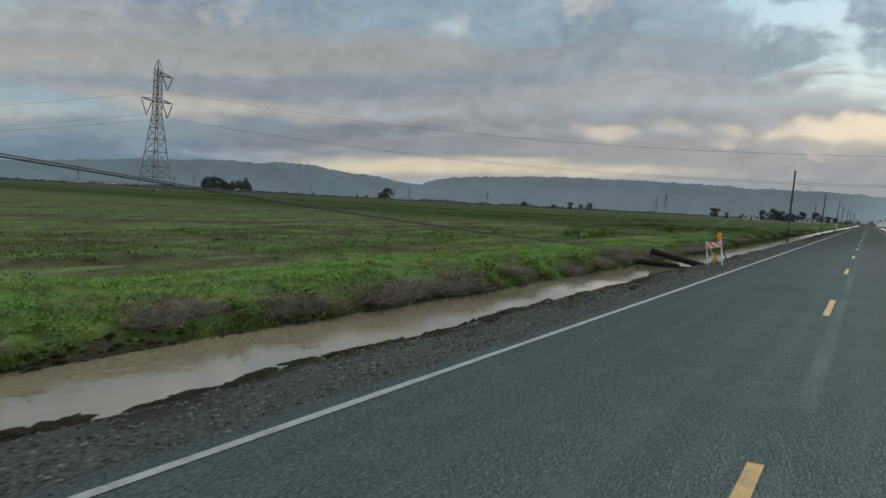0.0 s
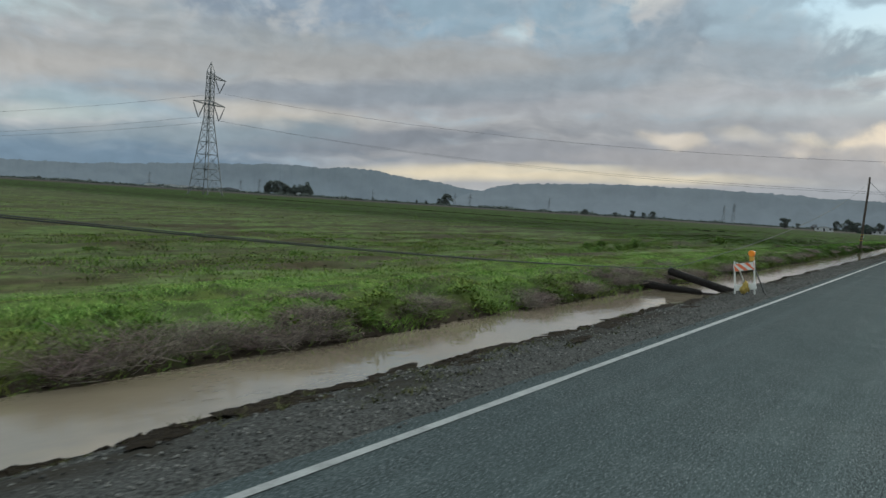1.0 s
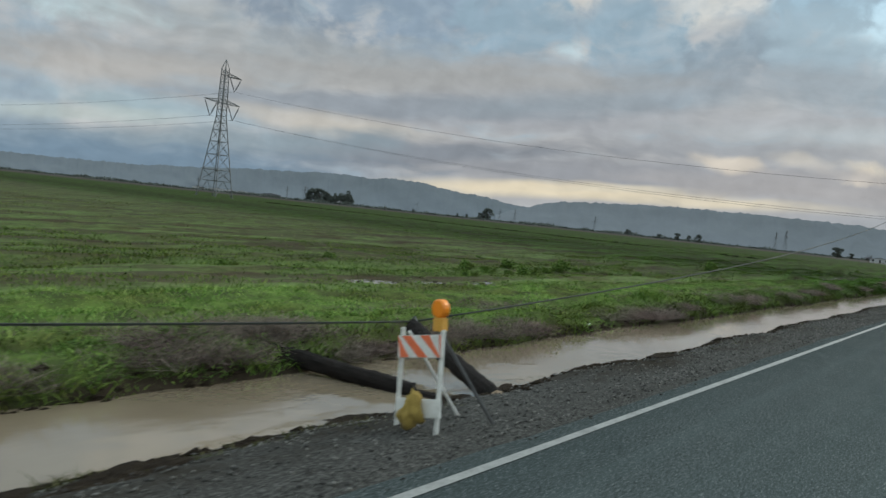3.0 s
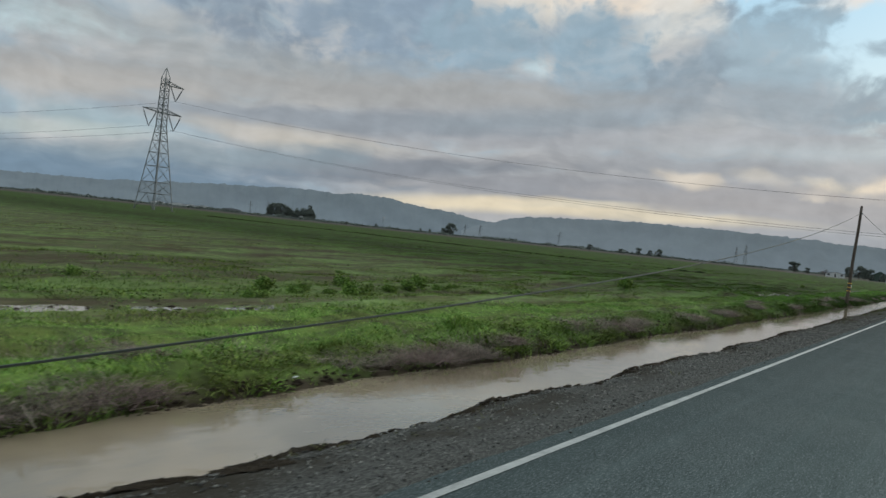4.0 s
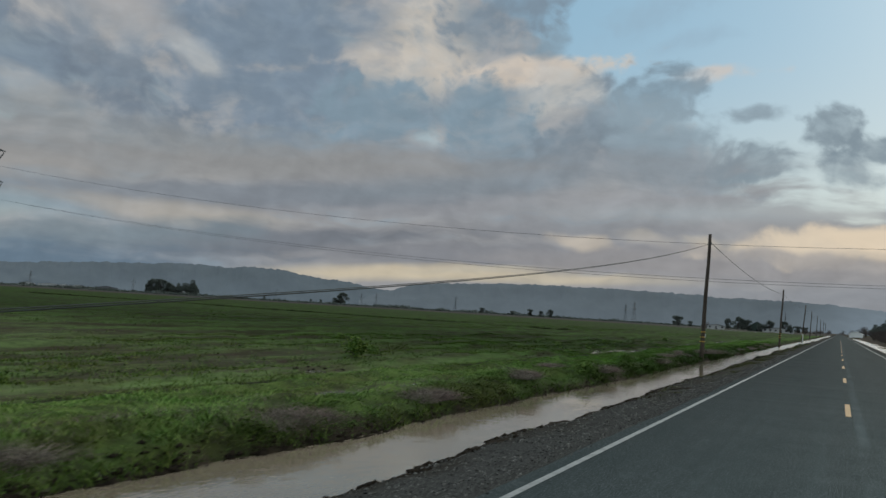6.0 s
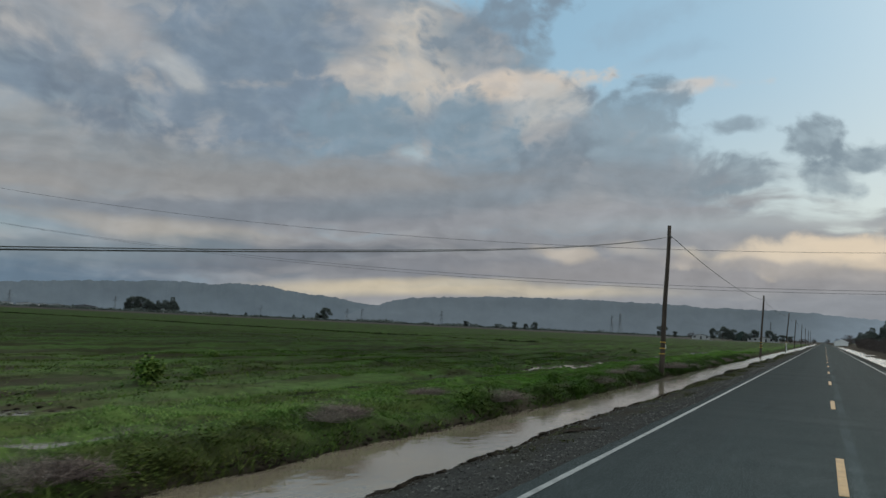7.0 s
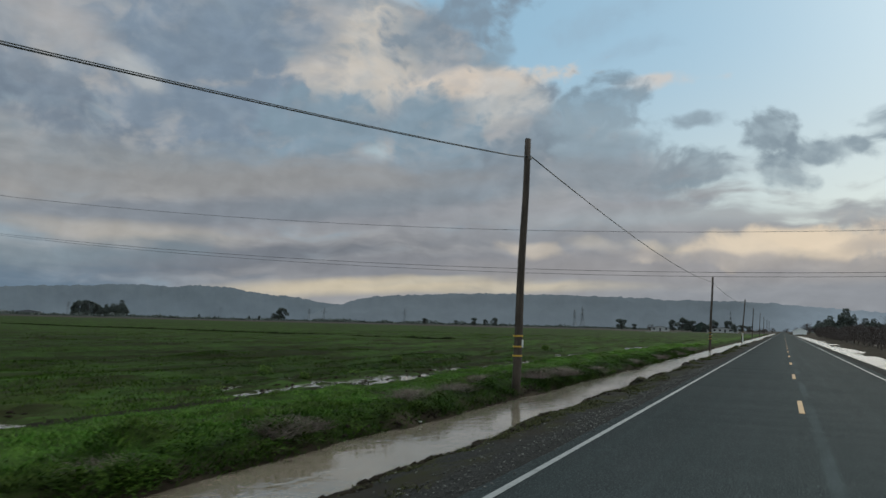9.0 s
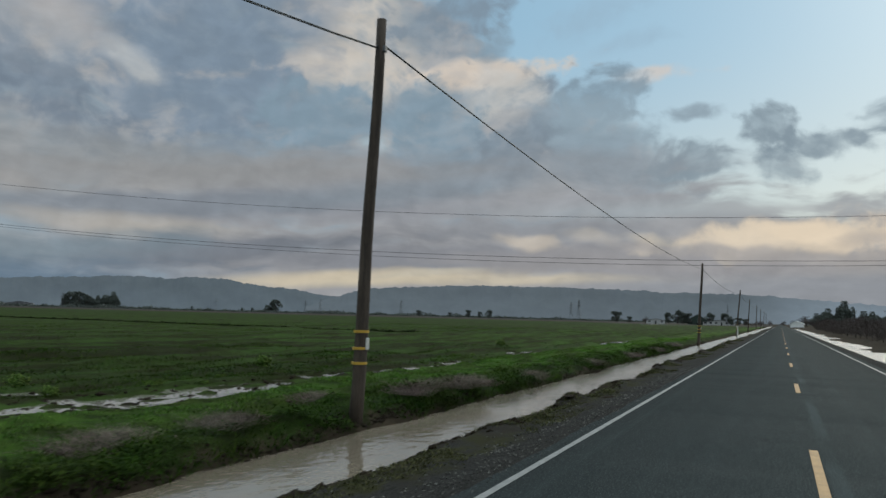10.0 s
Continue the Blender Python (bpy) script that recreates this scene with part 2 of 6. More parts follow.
def dimming_and_patches(t, co, colour):
    """The growth's green is scaled down along the road in place of lower exposure, with random patches."""
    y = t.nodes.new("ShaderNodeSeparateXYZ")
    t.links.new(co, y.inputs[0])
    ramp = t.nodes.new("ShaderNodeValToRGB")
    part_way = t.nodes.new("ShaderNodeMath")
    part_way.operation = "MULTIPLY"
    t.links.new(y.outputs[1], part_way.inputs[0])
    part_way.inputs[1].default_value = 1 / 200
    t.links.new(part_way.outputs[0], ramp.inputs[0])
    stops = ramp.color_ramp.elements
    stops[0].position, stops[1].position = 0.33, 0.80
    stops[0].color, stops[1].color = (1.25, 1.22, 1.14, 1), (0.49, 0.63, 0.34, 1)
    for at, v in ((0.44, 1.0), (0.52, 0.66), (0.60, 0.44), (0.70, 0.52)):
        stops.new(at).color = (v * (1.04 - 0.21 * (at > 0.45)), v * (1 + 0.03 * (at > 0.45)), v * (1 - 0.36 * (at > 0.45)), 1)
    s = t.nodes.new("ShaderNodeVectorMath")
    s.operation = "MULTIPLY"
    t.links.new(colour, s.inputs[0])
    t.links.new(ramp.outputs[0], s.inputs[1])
    # patches of paler and deeper growth; the field and the ditch bank scaled darker, the strip behind the ditch fresher

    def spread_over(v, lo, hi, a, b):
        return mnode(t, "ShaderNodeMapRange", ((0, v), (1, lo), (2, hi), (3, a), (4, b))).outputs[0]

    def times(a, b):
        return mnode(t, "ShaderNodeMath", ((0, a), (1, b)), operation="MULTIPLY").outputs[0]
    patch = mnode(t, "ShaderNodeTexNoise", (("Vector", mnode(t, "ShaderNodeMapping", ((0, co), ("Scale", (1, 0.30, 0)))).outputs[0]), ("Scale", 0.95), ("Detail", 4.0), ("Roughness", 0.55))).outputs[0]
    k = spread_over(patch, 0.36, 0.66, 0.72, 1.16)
    darken = times(spread_over(y.outputs[0], -13.5, -17.0, 0.0, 0.22), spread_over(y.outputs[1], 70.0, 110.0, 1.0, 0.4))
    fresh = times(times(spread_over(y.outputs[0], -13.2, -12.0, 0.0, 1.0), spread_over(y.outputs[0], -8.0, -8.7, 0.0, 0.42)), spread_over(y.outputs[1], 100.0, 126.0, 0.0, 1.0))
    darken = mnode(t, "ShaderNodeMath", ((0, times(spread_over(y.outputs[0], -8.9, -8.2, 0.0, 0.30), spread_over(y.outputs[1], 60.0, 74.0, 0.0, 1.0))), (1, darken)), operation="ADD").outputs[0]
    k = times(k, mnode(t, "ShaderNodeMath", ((0, mnode(t, "ShaderNodeMath", ((0, fresh), (1, darken)), operation="SUBTRACT").outputs[0]), (1, 1.0)), operation="ADD").outputs[0])
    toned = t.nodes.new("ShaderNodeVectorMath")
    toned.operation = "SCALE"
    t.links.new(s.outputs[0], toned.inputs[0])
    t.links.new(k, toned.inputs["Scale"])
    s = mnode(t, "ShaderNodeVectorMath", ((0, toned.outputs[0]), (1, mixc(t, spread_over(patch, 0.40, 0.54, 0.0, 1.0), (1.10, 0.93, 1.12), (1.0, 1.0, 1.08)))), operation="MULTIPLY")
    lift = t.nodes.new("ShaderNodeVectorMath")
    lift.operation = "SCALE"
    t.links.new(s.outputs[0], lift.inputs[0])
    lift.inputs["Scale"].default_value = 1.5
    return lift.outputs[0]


def material(name, colours, scale=4.0, rough=0.8, bump=0.3, bump_scale=None, metal=0.0, island=False, coord="Object", stretch=(1, 1, 1), detail=6, spec=0.5, drift=False):
    """colours: two or three tones mixed by noise at two scales. island: also vary from piece to piece."""
    m = bpy.data.materials.new(name)
    m.use_nodes = True
    t = m.node_tree
    p = t.nodes["Principled BSDF"]
    co = t.nodes.new("ShaderNodeTexCoord")
    mp = t.nodes.new("ShaderNodeMapping")
    mp.inputs["Scale"].default_value = stretch
    t.links.new(co.outputs[coord], mp.inputs[0])
    n1, n2 = t.nodes.new("ShaderNodeTexNoise"), t.nodes.new("ShaderNodeTexNoise")
    for n, s in ((n1, scale), (n2, scale * 9)):
        t.links.new(mp.outputs[0], n.inputs["Vector"])
        n.inputs["Scale"].default_value, n.inputs["Detail"].default_value, n.inputs["Roughness"].default_value = s, detail, 0.6
    mean = t.nodes.new("ShaderNodeMath")
    mean.operation = "MULTIPLY_ADD"
    t.links.new(n1.outputs[0], mean.inputs[0])
    mean.inputs[1].default_value = 0.6
    half = t.nodes.new("ShaderNodeMath")
    half.operation = "MULTIPLY"
    t.links.new(n2.outputs[0], half.inputs[0])
    half.inputs[1].default_value = 0.4
    t.links.new(half.outputs[0], mean.inputs[2])
    value = mean.outputs[0]
    if island:
        g = t.nodes.new("ShaderNodeNewGeometry")
        add = t.nodes.new("ShaderNodeMath")
        add.operation = "MULTIPLY_ADD"
        t.links.new(g.outputs["Random Per Island"], add.inputs[0])
        add.inputs[1].default_value = 0.5 if island is True else island
        sub = t.nodes.new("ShaderNodeMath")
        sub.operation = "MULTIPLY_ADD"
        t.links.new(value, sub.inputs[0])
        sub.inputs[1].default_value, sub.inputs[2].default_value = (0.9, -0.2) if island is True else (1.0, -island / 2)
        t.links.new(sub.outputs[0], add.inputs[2])
        value = add.outputs[0]
    ramp = t.nodes.new("ShaderNodeValToRGB")
    els = ramp.color_ramp.elements
    els[0].position, els[1].position = 0.32, 0.68
    els[0].color, els[1].color = (*colours[0], 1), (*colours[-1], 1)
    if len(colours) == 3:
        els.new(0.5).color = (*colours[1], 1)
    t.links.new(value, ramp.inputs[0])
    t.links.new(dimming_and_patches(t, co.outputs["Object"], ramp.outputs[0]) if drift else ramp.outputs[0], p.inputs["Base Color"])
    p.inputs["Roughness"].default_value, p.inputs["Metallic"].default_value = rough, metal
    p.inputs["Specular IOR Level"].default_value = spec
    if bump:
        nb = n2
        if bump_scale:
            nb = t.nodes.new("ShaderNodeTexNoise")
            t.links.new(mp.outputs[0], nb.inputs["Vector"])
            nb.inputs["Scale"].default_value, nb.inputs["Detail"].default_value = bump_scale, 5
        b = t.nodes.new("ShaderNodeBump")
        b.inputs["Strength"].default_value, b.inputs["Distance"].default_value = bump, 0.02
        t.links.new(nb.outputs[0], b.inputs["Height"])
        t.links.new(b.outputs[0], p.inputs["Normal"])
    return m


def tree_of(m):
    t = m.node_tree
    return t, t.nodes["Principled BSDF"]


def mnode(t, kind, inputs=(), operation="", interpolation_type=""):
    n = t.nodes.new(kind)
    if operation:
        n.operation = operation
    if interpolation_type:
        n.interpolation_type = interpolation_type
    for i, v in inputs:
        if isinstance(v, bpy.types.NodeSocket):
            t.links.new(v, n.inputs[i])
        else:
            n.inputs[i].default_value = v
    return n


def mixc(t, fac, a, b):
    n = t.nodes.new("ShaderNodeMix")
    n.data_type = "RGBA"
    for i, v in ((0, fac), (6, a), (7, b)):
        if isinstance(v, tuple):
            n.inputs[i].default_value = (*v, 1)
        elif isinstance(v, (int, float)):
            n.inputs[i].default_value = v
        else:
            t.links.new(v, n.inputs[i])
    return n.outputs[2]


def ramp01(t, v, lo, hi):
    return mnode(t, "ShaderNodeMapRange", ((0, v), (1, lo), (2, hi)), interpolation_type="SMOOTHSTEP").outputs[0]


def ground_material():
    m = bpy.data.materials.new("field_ground")
    m.use_nodes = True
    t, p = tree_of(m)
    co = t.nodes.new("ShaderNodeTexCoord").outputs["Object"]
    x = mnode(t, "ShaderNodeSeparateXYZ", ((0, co),)).outputs[0]

    def noise_(scale, stretch=(1, 1, 1), detail=6):
        mp = mnode(t, "ShaderNodeMapping", ((0, co), ("Scale", stretch)))
        return mnode(t, "ShaderNodeTexNoise", (("Vector", mp.outputs[0]), ("Scale", scale), ("Detail", detail), ("Roughness", 0.62))).outputs[0]
    big, small, rows, fine_rows = noise_(0.08), noise_(1.6), noise_(0.42, (1, 0.03, 1)), noise_(1.5, (1, 0.06, 1))
    xw = mnode(t, "ShaderNodeMath", ((0, small), (1, 1.2), (2, x)), operation="MULTIPLY_ADD").outputs[0]
    band = mnode(t, "ShaderNodeMath", ((0, mnode(t, "ShaderNodeMath", ((0, rows), (1, 0.45)), operation="MULTIPLY").outputs[0]), (1, mnode(t, "ShaderNodeMath", ((0, fine_rows), (1, 0.55)), operation="MULTIPLY").outputs[0])), operation="ADD").outputs[0]
    field = mixc(t, ramp01(t, band, 0.462, 0.54), (0.070, 0.098, 0.033), (0.043, 0.040, 0.024))
    field = mixc(t, mnode(t, "ShaderNodeMath", ((0, ramp01(t, noise_(2.2, (1, 0.14, 1)), 0.52, 0.64)), (1, 0.5)), operation="MULTIPLY").outputs[0], field, (0.054, 0.050, 0.026))
    field = mixc(t, mnode(t, "ShaderNodeMath", ((0, ramp01(t, big, 0.4, 0.75)), (1, 0.35)), operation="MULTIPLY").outputs[0], field, (0.066, 0.086, 0.031))
    field = mixc(t, mnode(t, "ShaderNodeMath", ((0, ramp01(t, small, 0.5, 0.75)), (1, 0.35)), operation="MULTIPLY").outputs[0], field, (0.040, 0.046, 0.020))
    lumps = ramp01(t, noise_(4.5, (1, 0.5, 1)), 0.42, 0.62)
    field = mixc(t, mnode(t, "ShaderNodeMath", ((0, lumps), (1, 0.45)), operation="MULTIPLY").outputs[0], field, (0.026, 0.036, 0.013))
    lush = mixc(t, ramp01(t, small, 0.35, 0.65), (0.030, 0.040, 0.014), (0.062, 0.092, 0.022))
    colour = mixc(t, ramp01(t, xw, -12.2, -11.0), field, lush)
    colour = dimming_and_patches(t, co, colour)
    off = mnode(t, "ShaderNodeVectorMath", ((0, co), (1, (0.0, -65.0, 0.0))), operation="ADD").outputs[0]
    away = mnode(t, "ShaderNodeVectorMath", ((0, off),), operation="LENGTH").outputs["Value"]
    colour = mixc(t, ramp01(t, away, 430.0, 520.0), colour, (0.058, 0.050, 0.043))  # bare soil along the field's far edge
    yy = mnode(t, "ShaderNodeSeparateXYZ", ((0, co),)).outputs[1]
    lane = mnode(t, "ShaderNodeMath", ((0, mnode(t, "ShaderNodeMath", ((0, x), (1, 0.06), (2, yy)), operation="MULTIPLY_ADD").outputs[0]), (1, 176.5)), operation="SUBTRACT").outputs[0]
    lane = ramp01(t, mnode(t, "ShaderNodeMath", ((0, lane),), operation="ABSOLUTE").outputs[0], 1.1, 0.5)
    colour = mixc(t, mnode(t, "ShaderNodeMath", ((0, lane), (1, ramp01(t, x, -32.0, -42.0))), operation="MULTIPLY").outputs[0], colour, (0.014, 0.016, 0.009))  # the sunken track across the field
    lip = ramp01(t, mnode(t, "ShaderNodeMath", ((0, mnode(t, "ShaderNodeMath", ((0, xw), (1, 11.4)), operation="ADD").outputs[0]),), operation="ABSOLUTE").outputs[0], 0.30, 0.12)
    lip = mnode(t, "ShaderNodeMath", ((0, lip), (1, ramp01(t, yy, 70.0, 80.0))), operation="MULTIPLY").outputs[0]
    colour = mixc(t, lip, colour, (0.018, 0.016, 0.010))  # the bare muddy lip between sward and furrow
    mud = mixc(t, ramp01(t, small, 0.35, 0.7), (0.022, 0.017, 0.012), (0.052, 0.041, 0.028))
    colour = mixc(t, ramp01(t, xw, -7.05, -6.75), colour, mud)
    grit = noise_(38, detail=4)
    gravel = mixc(t, ramp01(t, grit, 0.35, 0.7), (0.020, 0.020, 0.018), (0.092, 0.090, 0.084))
    smear = noise_(0.9, (1, 0.35, 1), 7)
    # gravel is darker further on, part of it standing in for lower exposure
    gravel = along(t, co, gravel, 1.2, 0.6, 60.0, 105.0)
    turf = mnode(t, "ShaderNodeMath", ((0, ramp01(t, noise_(1.3, (1, 0.5, 1), 7), 0.48, 0.60)), (1, ramp01(t, mnode(t, "ShaderNodeSeparateXYZ", ((0, co),)).outputs[1], 78.0, 108.0))), operation="MULTIPLY").outputs[0]
    gravel = mixc(t, mnode(t, "ShaderNodeMath", ((0, turf), (1, ramp01(t, xw, -3.0, -3.7))), operation="MULTIPLY").outputs[0], gravel, (0.036, 0.036, 0.017))  # moss among the stones
    gravel = mixc(t, mnode(t, "ShaderNodeMath", ((0, ramp01(t, smear, 0.42, 0.60)), (1, ramp01(t, xw, -3.1, -3.9))), operation="MULTIPLY").outputs[0], gravel, (0.030, 0.026, 0.020))
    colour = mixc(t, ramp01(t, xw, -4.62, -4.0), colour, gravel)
    colour = mixc(t, ramp01(t, xw, 4.6, 5.6), colour, mud)
    colour = mixc(t, ramp01(t, xw, 40.0, 60.0), colour, field)
    t.links.new(colour, p.inputs["Base Color"])
    p.inputs["Roughness"].default_value, p.inputs["Specular IOR Level"].default_value = 0.95, 0.04
    height = mnode(t, "ShaderNodeMath", ((0, grit), (1, 0.4), (2, small)), operation="MULTIPLY_ADD").outputs[0]
    b = mnode(t, "ShaderNodeBump", (("Strength", 0.7), ("Distance", 0.06), ("Height", height)))
    t.links.new(b.outputs[0], p.inputs["Normal"])
    return m


def asphalt_material():
    m = bpy.data.materials.new("worn_asphalt")
    m.use_nodes = True
    t, p = tree_of(m)
    co = t.nodes.new("ShaderNodeTexCoord").outputs["Object"]

    def noise_(scale, stretch=(1, 1, 1), detail=5):
        mp = mnode(t, "ShaderNodeMapping", ((0, co), ("Scale", stretch)))
        return mnode(t, "ShaderNodeTexNoise", (("Vector", mp.outputs[0]), ("Scale", scale), ("Detail", detail), ("Roughness", 0.6))).outputs[0]
    def part_of(v, share):
        return mnode(t, "ShaderNodeMath", ((0, v), (1, share)), operation="MULTIPLY").outputs[0]
    stone, patch, streak = noise_(52, (1, 0.6, 1), 8), noise_(1.2, (1, 0.01, 1)), noise_(2.6, (1, 0.004, 1))
    c = mixc(t, ramp01(t, stone, 0.36, 0.68), (0.014, 0.016, 0.016), (0.083, 0.093, 0.092))
    c = mixc(t, part_of(ramp01(t, patch, 0.42, 0.66), 0.45), c, (0.034, 0.042, 0.041))
    c = mixc(t, part_of(ramp01(t, streak, 0.48, 0.72), 0.45), c, (0.060, 0.072, 0.071))
    c = mixc(t, part_of(ramp01(t, noise_(0.55, (1, 0.30, 1), 7), 0.46, 0.70), 0.42), c, (0.030, 0.037, 0.037))  # damp blotches
    c = mixc(t, part_of(ramp01(t, noise_(3.2, (1, 0.45, 1), 6), 0.52, 0.72), 0.35), c, (0.072, 0.082, 0.080))
    speck = ramp01(t, noise_(60, (1, 0.6, 1), 3), 0.57, 0.67)
    c = mixc(t, part_of(speck, 0.85), c, (0.180, 0.194, 0.192))
    c = mixc(t, part_of(ramp01(t, noise_(26, (1, 0.5, 1), 3), 0.60, 0.68), 0.4), c, (0.150, 0.158, 0.154))
    c = mixc(t, part_of(ramp01(t, noise_(24, (1, 0.55, 1), 4), 0.58, 0.68), 0.55), c, (0.013, 0.014, 0.014))
    cell = mnode(t, "ShaderNodeTexVoronoi", (("Vector", mnode(t, "ShaderNodeMapping", ((0, mnode(t, "ShaderNodeVectorMath", ((0, co), (1, mnode(t, "ShaderNodeTexNoise", (("Vector", co), ("Scale", 1.3), ("Detail", 4.0))).outputs["Color"])), operation="ADD").outputs[0]), ("Scale", (0.22, 0.16, 0.0)))).outputs[0]), ("Scale", 1.0)))
    cell.feature = "DISTANCE_TO_EDGE"
    crack = part_of(ramp01(t, cell.outputs["Distance"], 0.006, 0.001), ramp01(t, noise_(0.35, (1, 0.6, 1)), 0.48, 0.60))
    c = mixc(t, part_of(crack, 0.3), c, (0.014, 0.016, 0.016))
    x = mnode(t, "ShaderNodeSeparateXYZ", ((0, co),)).outputs[0]
    off = mnode(t, "ShaderNodeMath", ((0, x), (1, -0.18)), operation="ADD").outputs[0]
    seam = ramp01(t, mnode(t, "ShaderNodeMath", ((0, off),), operation="ABSOLUTE").outputs[0], 0.13, 0.04)
    seam = mnode(t, "ShaderNodeMath", ((0, seam), (1, ramp01(t, noise_(0.8, (1, 0.25, 1)), 0.35, 0.65))), operation="MULTIPLY").outputs[0]
    c = mixc(t, mnode(t, "ShaderNodeMath", ((0, seam), (1, 0.45)), operation="MULTIPLY").outputs[0], c, (0.10, 0.118, 0.120))
    c = mixc(t, 0.13, c, (0.030, 0.052, 0.049))
    c = along(t, co, c, 1.5, 0.9, 55.0, 115.0)  # colour scaled down further on, standing in for lower exposure
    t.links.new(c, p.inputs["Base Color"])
    p.inputs["Specular IOR Level"].default_value, p.inputs["Roughness"].default_value = 0.03, 0.9
    return m


def water_material(name, silt, pale, ripple, calm=0.04):
    m = bpy.data.materials.new(name)
    m.use_nodes = True
    t, p = tree_of(m)
    co = t.nodes.new("ShaderNodeTexCoord").outputs["Object"]
    mp = mnode(t, "ShaderNodeMapping", ((0, co), ("Scale", (1, 0.6, 1))))
    n = mnode(t, "ShaderNodeTexNoise", (("Vector", mp.outputs[0]), ("Scale", 4.5), ("Detail", 3.0))).outputs[0]
    n2 = mnode(t, "ShaderNodeTexNoise", (("Vector", mp.outputs[0]), ("Scale", 0.5), ("Detail", 3.0))).outputs[0]
    y = mnode(t, "ShaderNodeSeparateXYZ", ((0, co),)).outputs[1]
    # paler with distance: sky reflection on the far water put into its colour
    silt_and_sheen = mixc(t, ramp01(t, y, 88.0, 150.0), silt, pale)
    t.links.new(mixc(t, ramp01(t, n2, 0.3, 0.7), silt_and_sheen, mixc(t, 0.25, silt_and_sheen, (0.0, 0.0, 0.0))), p.inputs["Base Color"])
    p.inputs["IOR"].default_value = 1.72
    t.links.new(mnode(t, "ShaderNodeMapRange", ((0, y), (1, 110.0), (2, 175.0), (3, calm), (4, 0.26))).outputs[0], p.inputs["Roughness"])  # wind-ruffled further on
    gust = mnode(t, "ShaderNodeMath", ((0, n), (1, mnode(t, "ShaderNodeMapRange", ((0, n2), (1, 0.35), (2, 0.7), (3, 0.3), (4, 1.0))).outputs[0])), operation="MULTIPLY").outputs[0]
    wind = mnode(t, "ShaderNodeMapRange", ((0, y), (1, 60.0), (2, 120.0), (3, 0.25), (4, 0.6))).outputs[0]
    gust = mnode(t, "ShaderNodeMath", ((0, gust), (1, wind)), operation="MULTIPLY").outputs[0]
    b = mnode(t, "ShaderNodeBump", (("Strength", ripple), ("Distance", 0.08), ("Height", gust)))
    t.links.new(b.outputs[0], p.inputs["Normal"])
    return m


def plain(name, colour, rough=0.5, metal=0.0, wear=0.35, scale=6.0, bump=0.15):
    return material(name, (tuple(c * (1 - wear) for c in colour), colour), scale, rough, bump, metal=metal)


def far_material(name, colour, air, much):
    """Far hills: their own ground colour, with the haze of kilometres of lit air painted on as glow."""
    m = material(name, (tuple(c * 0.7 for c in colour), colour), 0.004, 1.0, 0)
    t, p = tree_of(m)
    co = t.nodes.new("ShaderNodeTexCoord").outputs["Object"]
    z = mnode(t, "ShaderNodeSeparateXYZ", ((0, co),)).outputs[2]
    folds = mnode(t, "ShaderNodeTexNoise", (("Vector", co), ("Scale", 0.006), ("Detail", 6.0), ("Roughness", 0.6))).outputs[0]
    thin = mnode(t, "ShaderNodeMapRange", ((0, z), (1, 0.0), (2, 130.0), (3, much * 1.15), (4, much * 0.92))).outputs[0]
    haze_glow = mnode(t, "ShaderNodeMath", ((0, mnode(t, "ShaderNodeMapRange", ((0, folds), (1, 0.3), (2, 0.7), (3, 0.89), (4, 1.11))).outputs[0]), (1, thin)), operation="MULTIPLY").outputs[0]
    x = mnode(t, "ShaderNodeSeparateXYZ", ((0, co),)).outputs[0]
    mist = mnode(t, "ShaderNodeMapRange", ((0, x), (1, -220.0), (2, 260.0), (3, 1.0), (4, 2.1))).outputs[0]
    haze_glow = mnode(t, "ShaderNodeMath", ((0, haze_glow), (1, mist)), operation="MULTIPLY").outputs[0]
    t.links.new(haze_glow, p.inputs["Emission Strength"])
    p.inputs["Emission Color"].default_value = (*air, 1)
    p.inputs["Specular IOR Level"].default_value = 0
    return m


GROUND, ASPHALT = ground_material(), asphalt_material()
DITCH_WATER = water_material("muddy_water", (0.232, 0.186, 0.130), (0.285, 0.252, 0.200), 0.42)
FLOOD_WATER = water_material("flood_water", (0.15, 0.14, 0.12), (0.19, 0.18, 0.16), 0.9, 0.15)
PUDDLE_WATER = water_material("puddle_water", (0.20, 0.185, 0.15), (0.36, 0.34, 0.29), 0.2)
WHITE_LINE = material("white_road_paint", ((0.10, 0.10, 0.095), (0.24, 0.24, 0.228), (0.32, 0.32, 0.30)), 3.0, 0.6, 0.3)
YELLOW_LINE = material("yellow_road_paint", ((0.22, 0.12, 0.038), (0.38, 0.215, 0.060), (0.48, 0.28, 0.082)), 3.0, 0.6, 0.3)
POLE_WOOD = material("weathered_pole", ((0.014, 0.010, 0.008), (0.052, 0.037, 0.027), (0.105, 0.078, 0.058)), 9.0, 0.85, 0.6, stretch=(1, 1, 0.08))
BLACK_WOOD = material("wet_tarred_wood", ((0.008, 0.007, 0.006), (0.024, 0.019, 0.017)), 14.0, 0.85, 1.0, stretch=(0.2, 1, 1), spec=0.15)
RAW_WOOD = material("splintered_wood", ((0.16, 0.11, 0.07), (0.32, 0.24, 0.16)), 14.0, 0.9, 0.6)
YELLOW_BAND = plain("yellow_band", (0.62, 0.38, 0.04), 0.5)
TAG_WHITE = plain("white_tag", (0.62, 0.62, 0.58), 0.5)
RUBBER = plain("black_cable", (0.034, 0.041, 0.036), 0.65, bump=0)
STEEL = material("galvanised_steel", ((0.085, 0.09, 0.095), (0.15, 0.155, 0.16)), 0.6, 0.55, 0.05, metal=0.3)
